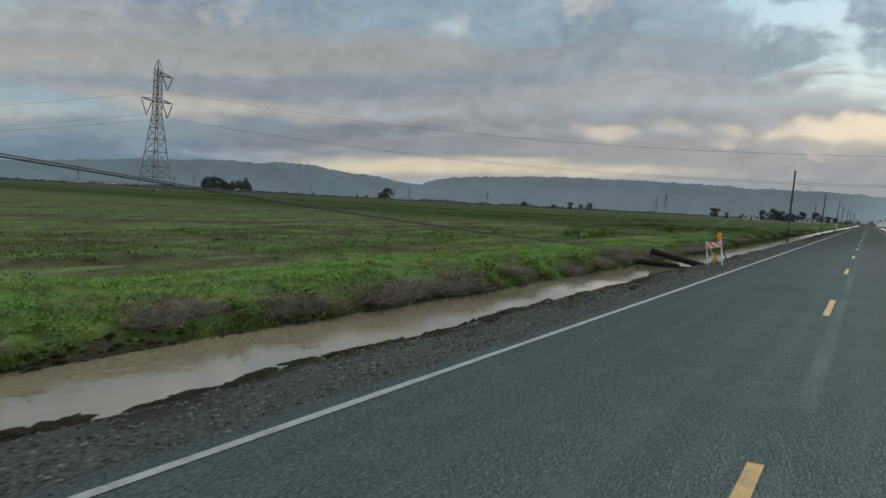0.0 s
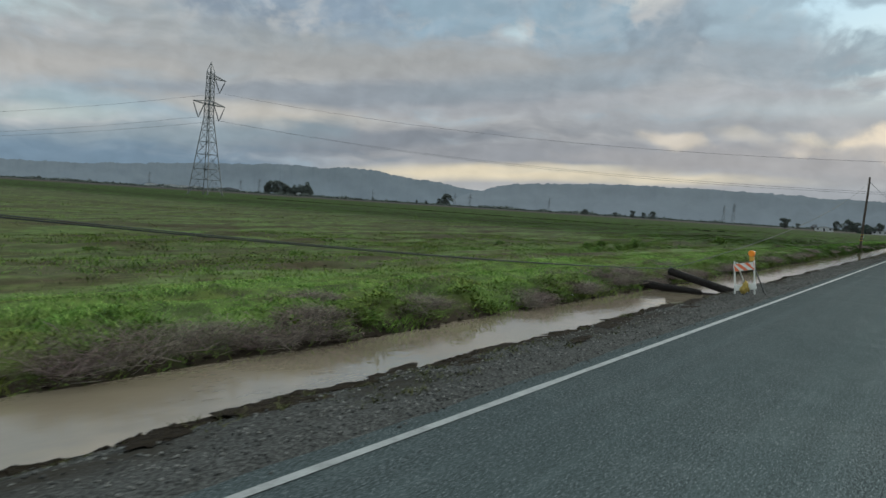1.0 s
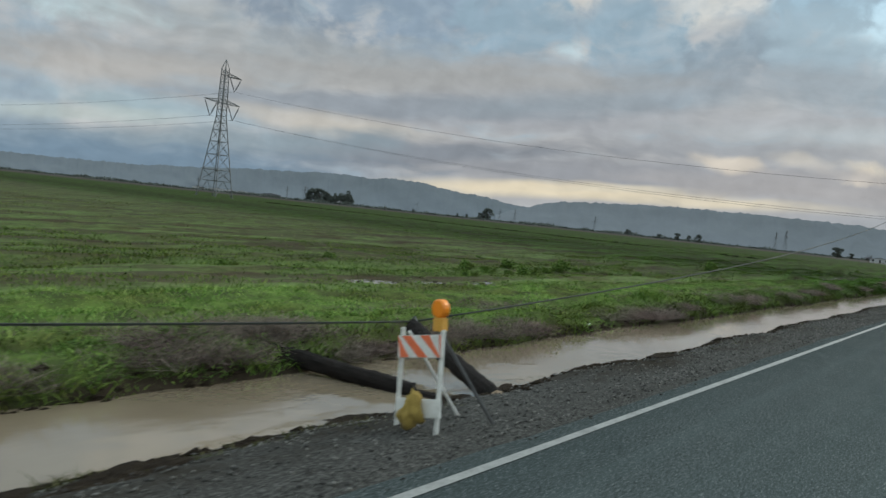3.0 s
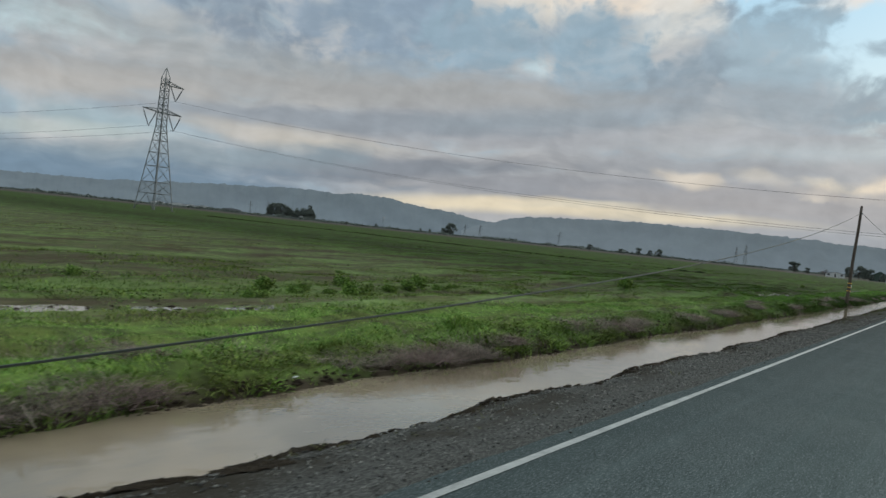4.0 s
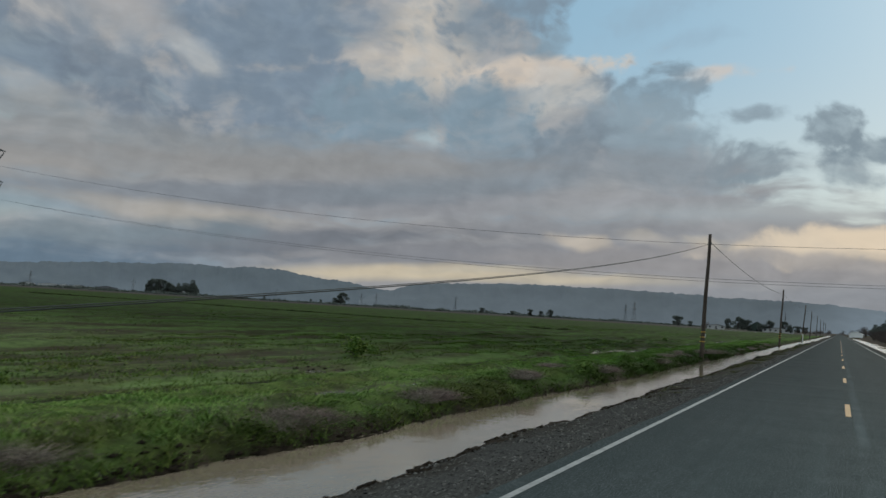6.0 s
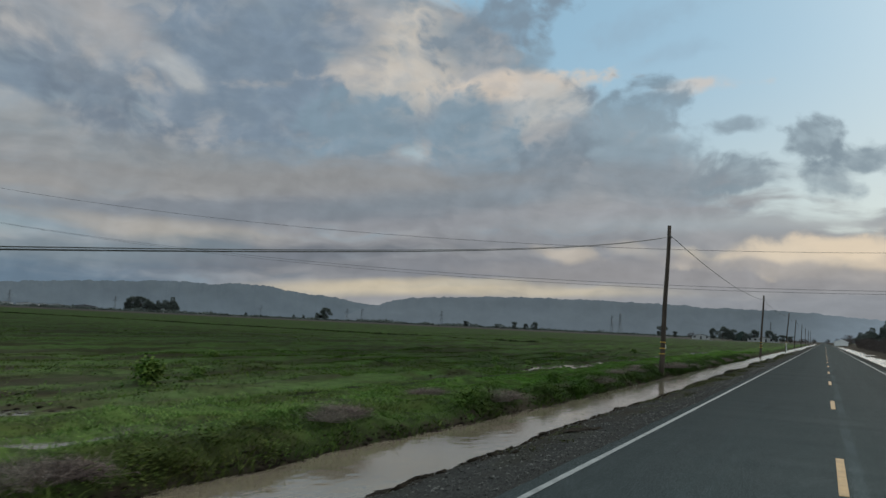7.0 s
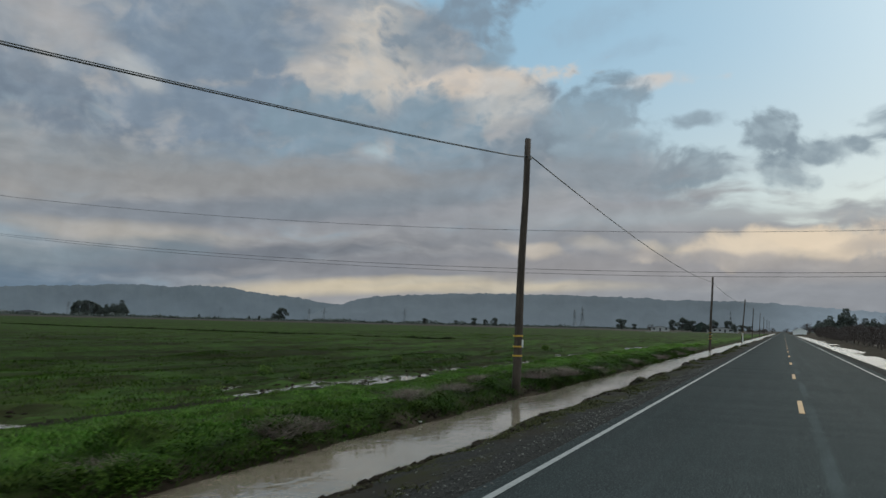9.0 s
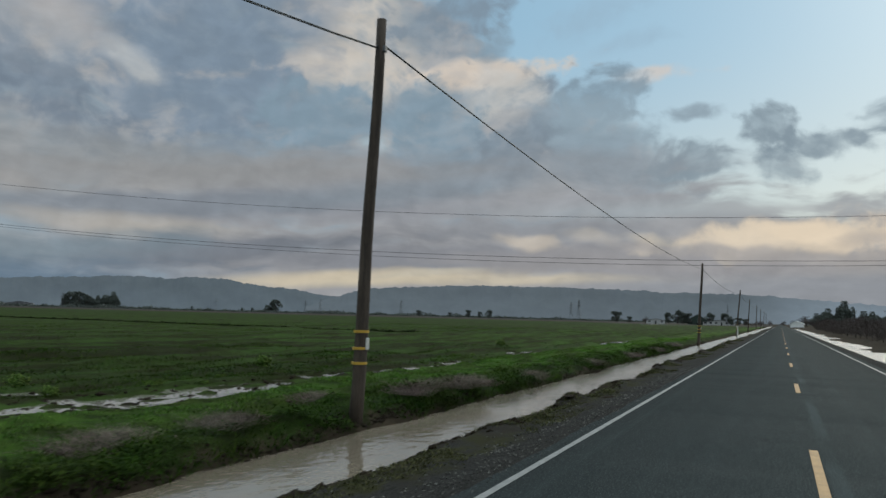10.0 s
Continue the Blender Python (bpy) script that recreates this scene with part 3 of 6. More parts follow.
WIRE = plain("aluminium_wire", (0.07, 0.07, 0.075), 0.6, 0.2)
GLASS_BELL = plain("grey_porcelain", (0.10, 0.10, 0.11), 0.3)
BARRICADE_WHITE = material("white_barricade_plastic", ((0.45, 0.44, 0.40), (0.74, 0.73, 0.70)), 9.0, 0.45, 0.05)
BARRICADE_ORANGE = material("orange_sheeting", ((0.55, 0.10, 0.03), (0.72, 0.16, 0.06)), 9.0, 0.4, 0.05)
BARRICADE_METAL = plain("dull_leg_metal", (0.16, 0.16, 0.16), 0.5, 0.5)
LAMP_ORANGE = material("amber_lens", ((0.75, 0.20, 0.01), (0.90, 0.30, 0.02)), 12.0, 0.25, 0.1)
LAMP_YELLOW = plain("yellow_lamp_case", (0.70, 0.36, 0.05), 0.5)
SANDBAG = material("yellow_sandbag", ((0.26, 0.17, 0.03), (0.56, 0.40, 0.10)), 16.0, 0.85, 0.9)
MUD = material("dark_sod", ((0.008, 0.007, 0.005), (0.026, 0.019, 0.013), (0.044, 0.036, 0.022)), 14.0, 0.95, 1.0, spec=0.1)
STONE = material("gravel_stone", ((0.018, 0.017, 0.015), (0.050, 0.048, 0.043), (0.165, 0.158, 0.142)), 3.0, 0.8, 0.2, island=True)
MOSS = material("mossy_turf", ((0.030, 0.034, 0.012), (0.062, 0.066, 0.026), (0.105, 0.100, 0.048)), 2.0, 0.8, 0, island=True, spec=0.05)
TRACK = material("dark_track_weeds", ((0.012, 0.016, 0.008), (0.024, 0.030, 0.014)), 0.5, 0.9, 0, island=True, spec=0.02)
BANK_GREEN = material("bank_grass_green", ((0.024, 0.044, 0.009), (0.062, 0.104, 0.019), (0.122, 0.162, 0.038)), 0.9, 0.7, 0, island=0.28, spec=0.02, drift=True)
LUSH = material("lush_grass", ((0.035, 0.068, 0.012), (0.086, 0.158, 0.034), (0.162, 0.224, 0.060)), 0.9, 0.65, 0, island=0.38, spec=0.03, drift=True)
FIELD_GREEN = material("field_weed", ((0.050, 0.068, 0.024), (0.088, 0.120, 0.040), (0.138, 0.160, 0.056)), 0.4, 0.7, 0, island=0.28, spec=0.03, drift=True)
LEAF = material("broad_leaf", ((0.022, 0.046, 0.009), (0.047, 0.087, 0.015), (0.088, 0.132, 0.028)), 2.0, 0.6, 0, island=True, spec=0.04, drift=True)
DRY = material("dead_brush", ((0.036, 0.029, 0.022), (0.080, 0.066, 0.052), (0.136, 0.114, 0.090)), 2.0, 0.9, 0, island=True, drift=True)
BARK = material("bark", ((0.035, 0.028, 0.022), (0.085, 0.070, 0.058)), 3.0, 0.9, 0.3)
# leaf colour greyed and paled to carry the haze over far trees
CROWN = material("hazed_foliage", ((0.066, 0.076, 0.068), (0.100, 0.112, 0.098), (0.130, 0.142, 0.124)), 0.5, 0.7, 0, island=True, spec=0.05)
BARE = material("bare_twigs", ((0.045, 0.034, 0.030), (0.085, 0.064, 0.056)), 1.0, 0.95, 0, island=True)
HOUSE_WHITE = plain("white_siding", (0.48, 0.48, 0.47), 0.7)
PALE_PAINT = plain("pale_paint", (0.84, 0.84, 0.82), 0.7, wear=0.1)
CONCRETE = plain("rough_concrete", (0.16, 0.16, 0.15), 0.9)
HOUSE_ROOF = plain("grey_roofing", (0.16, 0.16, 0.17), 0.8)
BARN_GREEN = plain("dark_green_sheet", (0.035, 0.06, 0.045), 0.6)
WINDOW_DARK = plain("dark_window_glass", (0.02, 0.022, 0.025), 0.12)
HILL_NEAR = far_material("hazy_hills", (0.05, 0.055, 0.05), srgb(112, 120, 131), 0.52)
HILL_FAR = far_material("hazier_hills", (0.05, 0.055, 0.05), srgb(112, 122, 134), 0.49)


# ---- mesh helpers ----
def part(name, bm, mat, parent=None, label="", smooth=False):
    """Links a bmesh as one mesh object, under a thing or a part where a parent is given."""
    me = bpy.data.meshes.new(name)
    bm.to_mesh(me)
    bm.free()
    me.materials.append(mat)
    if smooth:
        me.polygons.foreach_set("use_smooth", [True] * len(me.polygons))
    ob = new(name, me)
    if parent:
        ob.parent = parent
    if label:
        tagged(ob, label)
    return ob


def array_mesh(name, verts, tris, mat, smooth=False):
    """A mesh from numpy arrays of corners (n, 3) and triangles or quads (m, 3 or 4)."""
    me = bpy.data.meshes.new(name)
    k = tris.shape[1]
    me.vertices.add(len(verts))
    me.vertices.foreach_set("co", np.ascontiguousarray(verts, dtype=np.float32).ravel())
    me.loops.add(tris.size)
    me.loops.foreach_set("vertex_index", np.ascontiguousarray(tris, dtype=np.int32).ravel())
    me.polygons.add(len(tris))
    me.polygons.foreach_set("loop_start", np.arange(0, tris.size, k, dtype=np.int32))
    me.update(calc_edges=True)
    if smooth:
        me.polygons.foreach_set("use_smooth", [True] * len(tris))
    me.materials.append(mat)
    return me


def add_box(bm, x0, y0, z0, x1, y1, z1, m=None, bevel=0.0):
    got = bmesh.ops.create_cube(bm, size=1, matrix=Matrix.LocRotScale(((x0 + x1) / 2, (y0 + y1) / 2, (z0 + z1) / 2), None, (x1 - x0, y1 - y0, z1 - z0)))
    if bevel:
        edges = list({e for v in got["verts"] for e in v.link_edges})
        made = bmesh.ops.bevel(bm, geom=edges, offset=bevel, segments=2, affect="EDGES")
        got["verts"] = made["verts"]
    if m is not None:
        bmesh.ops.transform(bm, matrix=m, verts=list(got["verts"]))
    return bm


def add_strut(bm, p, q, r, sides=4, r2=None):
    """A straight bar from p to q, r thick at p and r2 at q."""
    p, q = Vector(p), Vector(q)
    d = q - p
    turn = d.to_track_quat("Z", "Y").to_matrix().to_4x4()
    bmesh.ops.create_cone(bm, cap_ends=True, segments=sides, radius1=r, radius2=r if r2 is None else r2, depth=d.length,
                          matrix=Matrix.Translation((p + q) / 2) @ turn)
    return bm


def add_tube(bm, points, radius, sides=6):
    """A round tube through the points; radius: one value or one for each point."""
    rings = []
    n = len(points)
    pts = [Vector(p) for p in points]
    for i, p in enumerate(pts):
        d = (pts[min(i + 1, n - 1)] - pts[max(i - 1, 0)]).normalized()
        u = d.cross(Vector((0, 0, 1)) if abs(d.z) < 0.9 else Vector((1, 0, 0))).normalized()
        v = d.cross(u)
        r = radius[i] if isinstance(radius, (list, tuple)) else radius
        rings.append([bm.verts.new(p + r * (u * math.cos(a) + v * math.sin(a))) for a in (2 * math.pi * k / sides for k in range(sides))])
    for a, b in zip(rings, rings[1:]):
        for k in range(sides):
            bm.faces.new((a[k], a[(k + 1) % sides], b[(k + 1) % sides], b[k]))
    bm.faces.new(rings[0][::-1])
    bm.faces.new(rings[-1])
    return bm


def empty(name, x=0.0, y=0.0, z=0.0, turn=0.0):
    ob = new(name)
    ob.matrix_world = pose(x, y, z, 0, 0, turn)
    return ob


def hash01(i, j, seed):
    h = np.sin(i * 127.1 + j * 311.7 + seed * 74.7) * 43758.5453
    return h - np.floor(h)


def vnoise(x, y, seed=0):
    """Smooth value noise in 0..1 on arrays."""
    x, y = np.broadcast_arrays(np.asarray(x, float), np.asarray(y, float))
    i, j = np.floor(x), np.floor(y)
    u, v = x - i, y - j
    u, v = u * u * (3 - 2 * u), v * v * (3 - 2 * v)
    a, b = hash01(i, j, seed), hash01(i + 1, j, seed)
    c, d = hash01(i, j + 1, seed), hash01(i + 1, j + 1, seed)
    return (a * (1 - u) + b * u) * (1 - v) + (c * (1 - u) + d * u) * v


# ---- the ground: field, bank, ditch and shoulder in one sheet ----
PROFILE_X = [-15, -13.7, -12.4, -11.2, -9.8, -8.5, -7.72, -7.3, -6.9, -6.0, -5.22, -4.98, -4.5, -3.5, -3.3, 3.3, 3.6, 4.4, 5.2, 6.8, 8.6, 60, 90]
PROFILE_Z = [-0.12, -0.15, -0.18, -0.15, -0.08, -0.03, -0.11, -0.41, -0.75, -0.75, -0.41, -0.27, -0.11, -0.03, -0.07, -0.07, -0.03, -0.12, -0.46, -0.48, -0.31, -0.27, -0.10]
WATER_Z, PUDDLE_Z, SWARD_Z, FLOOD_Z = -0.40, -0.20, -0.05, -0.36


# rain puddles in the furrow and the sward: x, y, half width, half length
PUDDLES = ((-13.6, 45.0, 0.22, 1.1), (-13.9, 56.6, 0.20, 0.6), (-13.8, 59.9, 0.24, 1.0), (-13.5, 62.4, 0.18, 0.5), (-13.5, 64.2, 0.24, 0.8), (-13.3, 87.7, 0.34, 0.6),
           (-12.75, 104.2, 0.46, 1.5), (-13.4, 107.8, 0.14, 0.5), (-13.3, 109.8, 0.13, 0.4), (-13.95, 112.9, 0.24, 0.9), (-12.5, 114.6, 0.42, 1.8), (-12.8, 118.6, 0.62, 3.4), (-12.85, 124.2, 0.36, 2.4), (-12.4, 129.8, 0.26, 2.2),
           (-13.3, 145.6, 0.4, 1.4), (-14.15, 80.0, 0.17, 1.2), (-12.3, 131.4, 0.22, 1.4), (-12.7, 135.0, 0.26, 1.2), (-15.4, 117.3, 0.26, 0.6), (-13.0, 170.0, 0.4, 4.0), (-9.1, 84.2, 0.17, 1.7))


def wet(x, y):
    """1 inside the puddles, 0 outside, with ragged shores."""
    x = x + 0.4 * (vnoise(x / 0.5, y / 0.8, 16) - 0.5) + 0.25 * (vnoise(x / 0.2, y / 0.25, 17) - 0.5)
    out = 0 * x
    for cx, cy, w, d in PUDDLES:
        out = np.maximum(out, np.clip(2.6 - 1.5 * np.sqrt(((x - cx) / w / 1.25) ** 2 + ((y - cy) / d / 1.1) ** 2), 0, 1))
    return out


def ground_z(x, y):
    x, y = np.broadcast_arrays(np.asarray(x, float), np.asarray(y, float))
    near = 0.34 * (vnoise(y / 2.4, 3.1, 1) - 0.5) + 0.22 * (vnoise(y / 0.7, 9.7, 2) - 0.5)
    near = near - np.clip((y - 106) / 10, 0, 1) * 1.5 * np.clip(vnoise(y / 1.9, 4.4, 21) - 0.52, 0, 0.4)
    far = 0.40 * (vnoise(y / 3.1, 5.5, 3) - 0.5) + 0.26 * (vnoise(y / 0.8, 2.3, 4) - 0.5)
    shift = np.where(x > -6.4, near, far) * np.clip(1 - np.abs(np.where(x > -6.4, x + 5.22, x + 7.3)) / 1.1, 0, 1)
    z = np.interp(x - shift, PROFILE_X, PROFILE_Z)
    field = np.clip((-x - 9.0) / 3.0, 0, 1) * np.clip((x + 420) / 300, 0, 1)
    furrow = 0.06 * np.sin(2 * math.pi * (x + 0.8 * vnoise(y / 9, x / 5, 5)) / 2.3)
    rough = 0.16 * (vnoise(x / 1.7, y / 3.2, 6) - 0.5) + 0.09 * (vnoise(x / 0.5, y / 0.6, 7) - 0.5)
    ridge = np.clip((x + 60) / 30, 0, 1) * 0.20 * (vnoise(x / 0.85, y / 7.0, 19) - 0.5)
    z = z + field * (furrow + rough + ridge)
    hummock = np.exp(-(((x + 4.82) / 0.26) ** 2)) * np.clip((y - 108) / 14, 0, 1)
    z = z + hummock * 0.5 * np.clip(vnoise(y / 1.5, 7.7, 20) - 0.42, 0, 1)
    z = z + np.clip((-x - 8.3) / 0.6, 0, 1) * np.clip((x + 13) / 2, 0, 1) * 0.24 * (vnoise(x / 0.55, y / 1.1, 18) - 0.5)
    level = np.where(x > -10.2, SWARD_Z, PUDDLE_Z)
    low = ((x > -16) & (x < -10.2) & (y > 25) & (y < 205)) | ((x > -10) & (x < -8.3) & (y > 81) & (y < 87.2))
    z = np.where(low, np.maximum(z, level + 0.03), z)
    near_wet = low & (np.abs(x + 11) < 5)
    z = np.where(near_wet, z + wet(x, y) * (level - 0.055 + 0.30 * np.clip(vnoise(x / 0.22, y / 0.42, 15) - 0.45, 0, 1) - z), z)
    # the track that crosses the field
    z = z - 0.30 * np.exp(-(((y - 176.5 + 0.06 * x) / 0.9) ** 2)) * np.clip((-x - 34) / 8, 0, 1)
    calm = ~((x > -10) & (x < -8.3) & (y > 81) & (y < 87.2))
    bank_rough = calm * np.clip((-x - 7.4) / 0.6, 0, 1) * np.clip((x + 10.5) / 2, 0, 1)
    z = z + bank_rough * (0.34 * (vnoise(x / 0.8, y / 1.2, 8) - 0.5) + 0.12 * (vnoise(x / 0.3, y / 0.35, 9) - 0.5))
    shoulder = np.clip((x + 5.4) / 0.4, 0, 1) * np.clip((-3.55 - x) / 0.3, 0, 1)
    z = z + shoulder * (0.05 * (vnoise(x / 0.5, y / 0.8, 10) - 0.5) + 0.03 * (vnoise(x / 0.13, y / 0.15, 11) - 0.5))
    flooded = np.clip((x - 4.6) / 2, 0, 1) * np.clip((90 - x) / 20, 0, 1)
    z = z + flooded * (0.26 * (vnoise(x / 2.2, y / 12, 12) - 0.5) + 0.20 * (vnoise(x / 0.9, y / 4, 13) - 0.5))
    z = z + flooded * 0.07 * np.clip((x - 6.0) / 1.5, 0, 1)
    z = z + flooded * 0.42 * np.clip((y - 470) / 30, 0, 1)
    return z


def spread(a, b, n, power):
    return a + (b - a) * np.linspace(0, 1, n) ** power


def build_ground():
    xs = np.concatenate([-spread(34, 4200, 46, 3.2)[::-1], np.arange(-33.4, -15, 0.5), np.arange(-15, -3.3, 0.13), [-3.25, 3.25],
                         np.arange(3.4, 7, 0.3), spread(7.4, 40, 18, 1.3), spread(45, 3000, 26, 3)])
    ys = np.concatenate([-spread(-8, 900, 24, 3)[::-1], np.arange(8.5, 150, 0.28), np.arange(150.5, 215, 0.9), spread(216, 4600, 90, 3)])
    gx, gy = np.meshgrid(xs, ys, indexing="ij")
    v = np.stack([gx, gy, ground_z(gx, gy)], -1).reshape(-1, 3)
    n, m = len(xs), len(ys)
    i = (np.arange(n - 1)[:, None] * m + np.arange(m - 1)[None, :]).ravel()
    q = np.stack([i, i + m, i + m + 1, i + 1], -1)
    ob = new("ground", array_mesh("ground", v, q, GROUND, smooth=True))
    return tagged(ob, "wet green field with furrows, ditch banks and a gravel shoulder", "ground", kind="structure")


build_ground()


def strip(name, x0, x1, y0, y1, z, mat, label, step=4.0, wobble=0.0, thick=0.0):
    """A long strip along the road; with a thickness it has sides."""
    ys = np.arange(y0, y1 + step, step)
    w = wobble * (vnoise(ys / 1.7, 4.4, 21) - 0.5) + 0.5 * wobble * (vnoise(ys / 0.5, 1.4, 22) - 0.5)
    left, right = np.stack([x0 + w, ys, 0 * ys + z], -1), np.stack([x1 - w, ys, 0 * ys + z], -1)
    n = len(ys)
    v = np.concatenate([left, right])
    i = np.arange(n - 1)
    q = np.stack([i, i + n, i + n + 1, i + 1], -1)
    if thick:
        low = v - np.array([0, 0, thick])
        v = np.concatenate([v, low])
        q = np.concatenate([q, np.stack([i + 2 * n, i, i + 1, i + 1 + 2 * n], -1), np.stack([i + n, i + 3 * n, i + 3 * n + 1, i + n + 1], -1)])
    return tagged(new(name, array_mesh(name, v, q, mat)), label)


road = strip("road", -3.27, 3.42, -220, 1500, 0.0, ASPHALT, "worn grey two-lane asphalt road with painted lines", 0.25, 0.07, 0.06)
tagged(road, category="road", kind="structure")
edge_left = strip("edge_line", -3.065, -2.978, -220, 1500, 0.005, WHITE_LINE, "worn white edge line", 0.3, 0.012)
edge_right = strip("edge_line", 3.03, 3.117, -220, 1500, 0.005, WHITE_LINE, "worn white edge line", 0.3, 0.012)
for line in (edge_left, edge_right):
    line.parent = road


def build_dashes():
    starts = [88.5 + 12.87 * k for k in range(-9, 38)]
    bm = bmesh.new()
    add_box(bm, -0.055, 0, 0.001, 0.055, 3.2, 0.006)
    first = part("lane_dash", bm, YELLOW_LINE, road, "worn yellow centre dash")
    first.location = (0, starts[0], 0)
    for y in starts[1:]:
        d = first.copy()
        scene.collection.objects.link(d)
        d.location = (0, y, 0)


build_dashes()


def flat_water(name, x0, x1, y0, y1, z, mat, label):
    bm = bmesh.new()
    vs = [bm.verts.new(p) for p in ((x0, y0, z), (x1, y0, z), (x1, y1, z), (x0, y1, z))]
    bm.faces.new(vs)
    return tagged(part(name, bm, mat), label, "water", kind="structure")


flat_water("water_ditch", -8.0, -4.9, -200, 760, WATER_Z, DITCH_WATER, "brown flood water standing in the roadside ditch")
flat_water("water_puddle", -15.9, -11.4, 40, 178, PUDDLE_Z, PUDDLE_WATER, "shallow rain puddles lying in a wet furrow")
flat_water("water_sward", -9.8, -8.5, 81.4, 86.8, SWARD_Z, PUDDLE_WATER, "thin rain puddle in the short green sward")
def far_pool(name, x0, y0, x1, y1, width, z, label):
    """A long shallow pool with a ragged shore."""
    k = np.linspace(0, 1, 90)
    w = width * np.sin(np.pi * k) ** 0.4
    near = w * (0.3 + 0.7 * vnoise(k * 17, 1, 121))
    away = w * (0.3 + 0.7 * vnoise(k * 23, 2, 122))
    x, y = x0 + (x1 - x0) * k, y0 + (y1 - y0) * k
    v = np.concatenate([np.stack([x, y - near, 0 * k + z], -1), np.stack([x, y + away, 0 * k + z], -1)])
    i = np.arange(89)
    return tagged(new(name, array_mesh(name, v, np.stack([i, i + 1, i + 91, i + 90], -1), FLOOD_WATER)), label, "water", kind="structure")


far_pool("water_pool", -84, 500, -26, 425, 7.0, 0.05, "long pale pool of rain water far out in the field")
flat_water("water_flood", 4.7, 75, -60, 640, FLOOD_Z, FLOOD_WATER, "flood water over the low verge and orchard")


# ---- far hills ----
def hills(name, dist, low, high, crest_line, mat, label, depth):
    """A ridge round the horizon between two bearings (degrees left of the road); crest_line: bearings and heights in degrees."""
    a = np.linspace(low, high, 620)
    crest = np.interp(a, *crest_line) + 0.05 * (vnoise(a * 1.3, 0, 31) - 0.5) + 0.09 * (vnoise(a * 4.0, 0, 32) - 0.5) + 0.07 * (vnoise(a * 11.0, 0, 33) - 0.5)
    rows = []
    for f, (k, back) in enumerate(((0.0, 0.0), (0.2, 0.15), (0.4, 0.35), (0.6, 0.55), (0.8, 0.75), (1.0, 1.0), (0.6, 1.3))):
        r = dist + depth * back + 60 * (vnoise(a * 0.9 + 5 * f, f, 35) - 0.5)
        fold = 1 + 0.30 * (vnoise(a * 1.6 + 3 * f, f, 34) - 0.5) * (0 < k < 1) + 0.16 * (vnoise(a * 5 + 3 * f, f, 36) - 0.5) * (0 < k < 1)
        h = np.tan(np.radians(np.maximum(crest, 0.02))) * (dist + depth) * k * fold - (6 if k == 0 else 0)
        rows.append(np.stack([-np.sin(np.radians(a)) * r, 65 + np.cos(np.radians(a)) * r, h], -1))
    v = np.concatenate(rows)
    n = len(a)
    i = np.concatenate([np.arange(n - 1) + n * k for k in range(len(rows) - 1)])
    q = np.stack([i, i + 1, i + n + 1, i + n], -1)
    return tagged(new(name, array_mesh(name, v, q, mat, smooth=True)), label, "hills", kind="structure")


NEAR_RIDGE = ((-60, -20, -8, -2.4, 1, 6, 7.2, 9, 12, 16, 20.5, 25, 27.6, 29.2, 30.6, 32, 34), (0.7, 0.8, 1.2, 1.65, 1.95, 2.06, 1.98, 2.14, 2.22, 2.30, 2.28, 2.10, 1.96, 1.78, 1.42, 1.0, 0.1))
FAR_RIDGE = ((24, 28, 31.5, 32.6, 34.4, 36.2, 37.4, 38.5, 40, 41.3, 43, 45.5, 48, 51, 54, 60, 80), (0.9, 1.1, 1.22, 1.26, 1.62, 1.74, 1.9, 2.08, 2.22, 2.28, 2.08, 2.16, 2.02, 1.85, 1.62, 1.2, 0.8))
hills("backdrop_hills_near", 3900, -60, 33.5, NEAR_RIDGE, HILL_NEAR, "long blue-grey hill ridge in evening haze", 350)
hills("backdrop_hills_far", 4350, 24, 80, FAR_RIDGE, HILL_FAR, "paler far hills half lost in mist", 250)


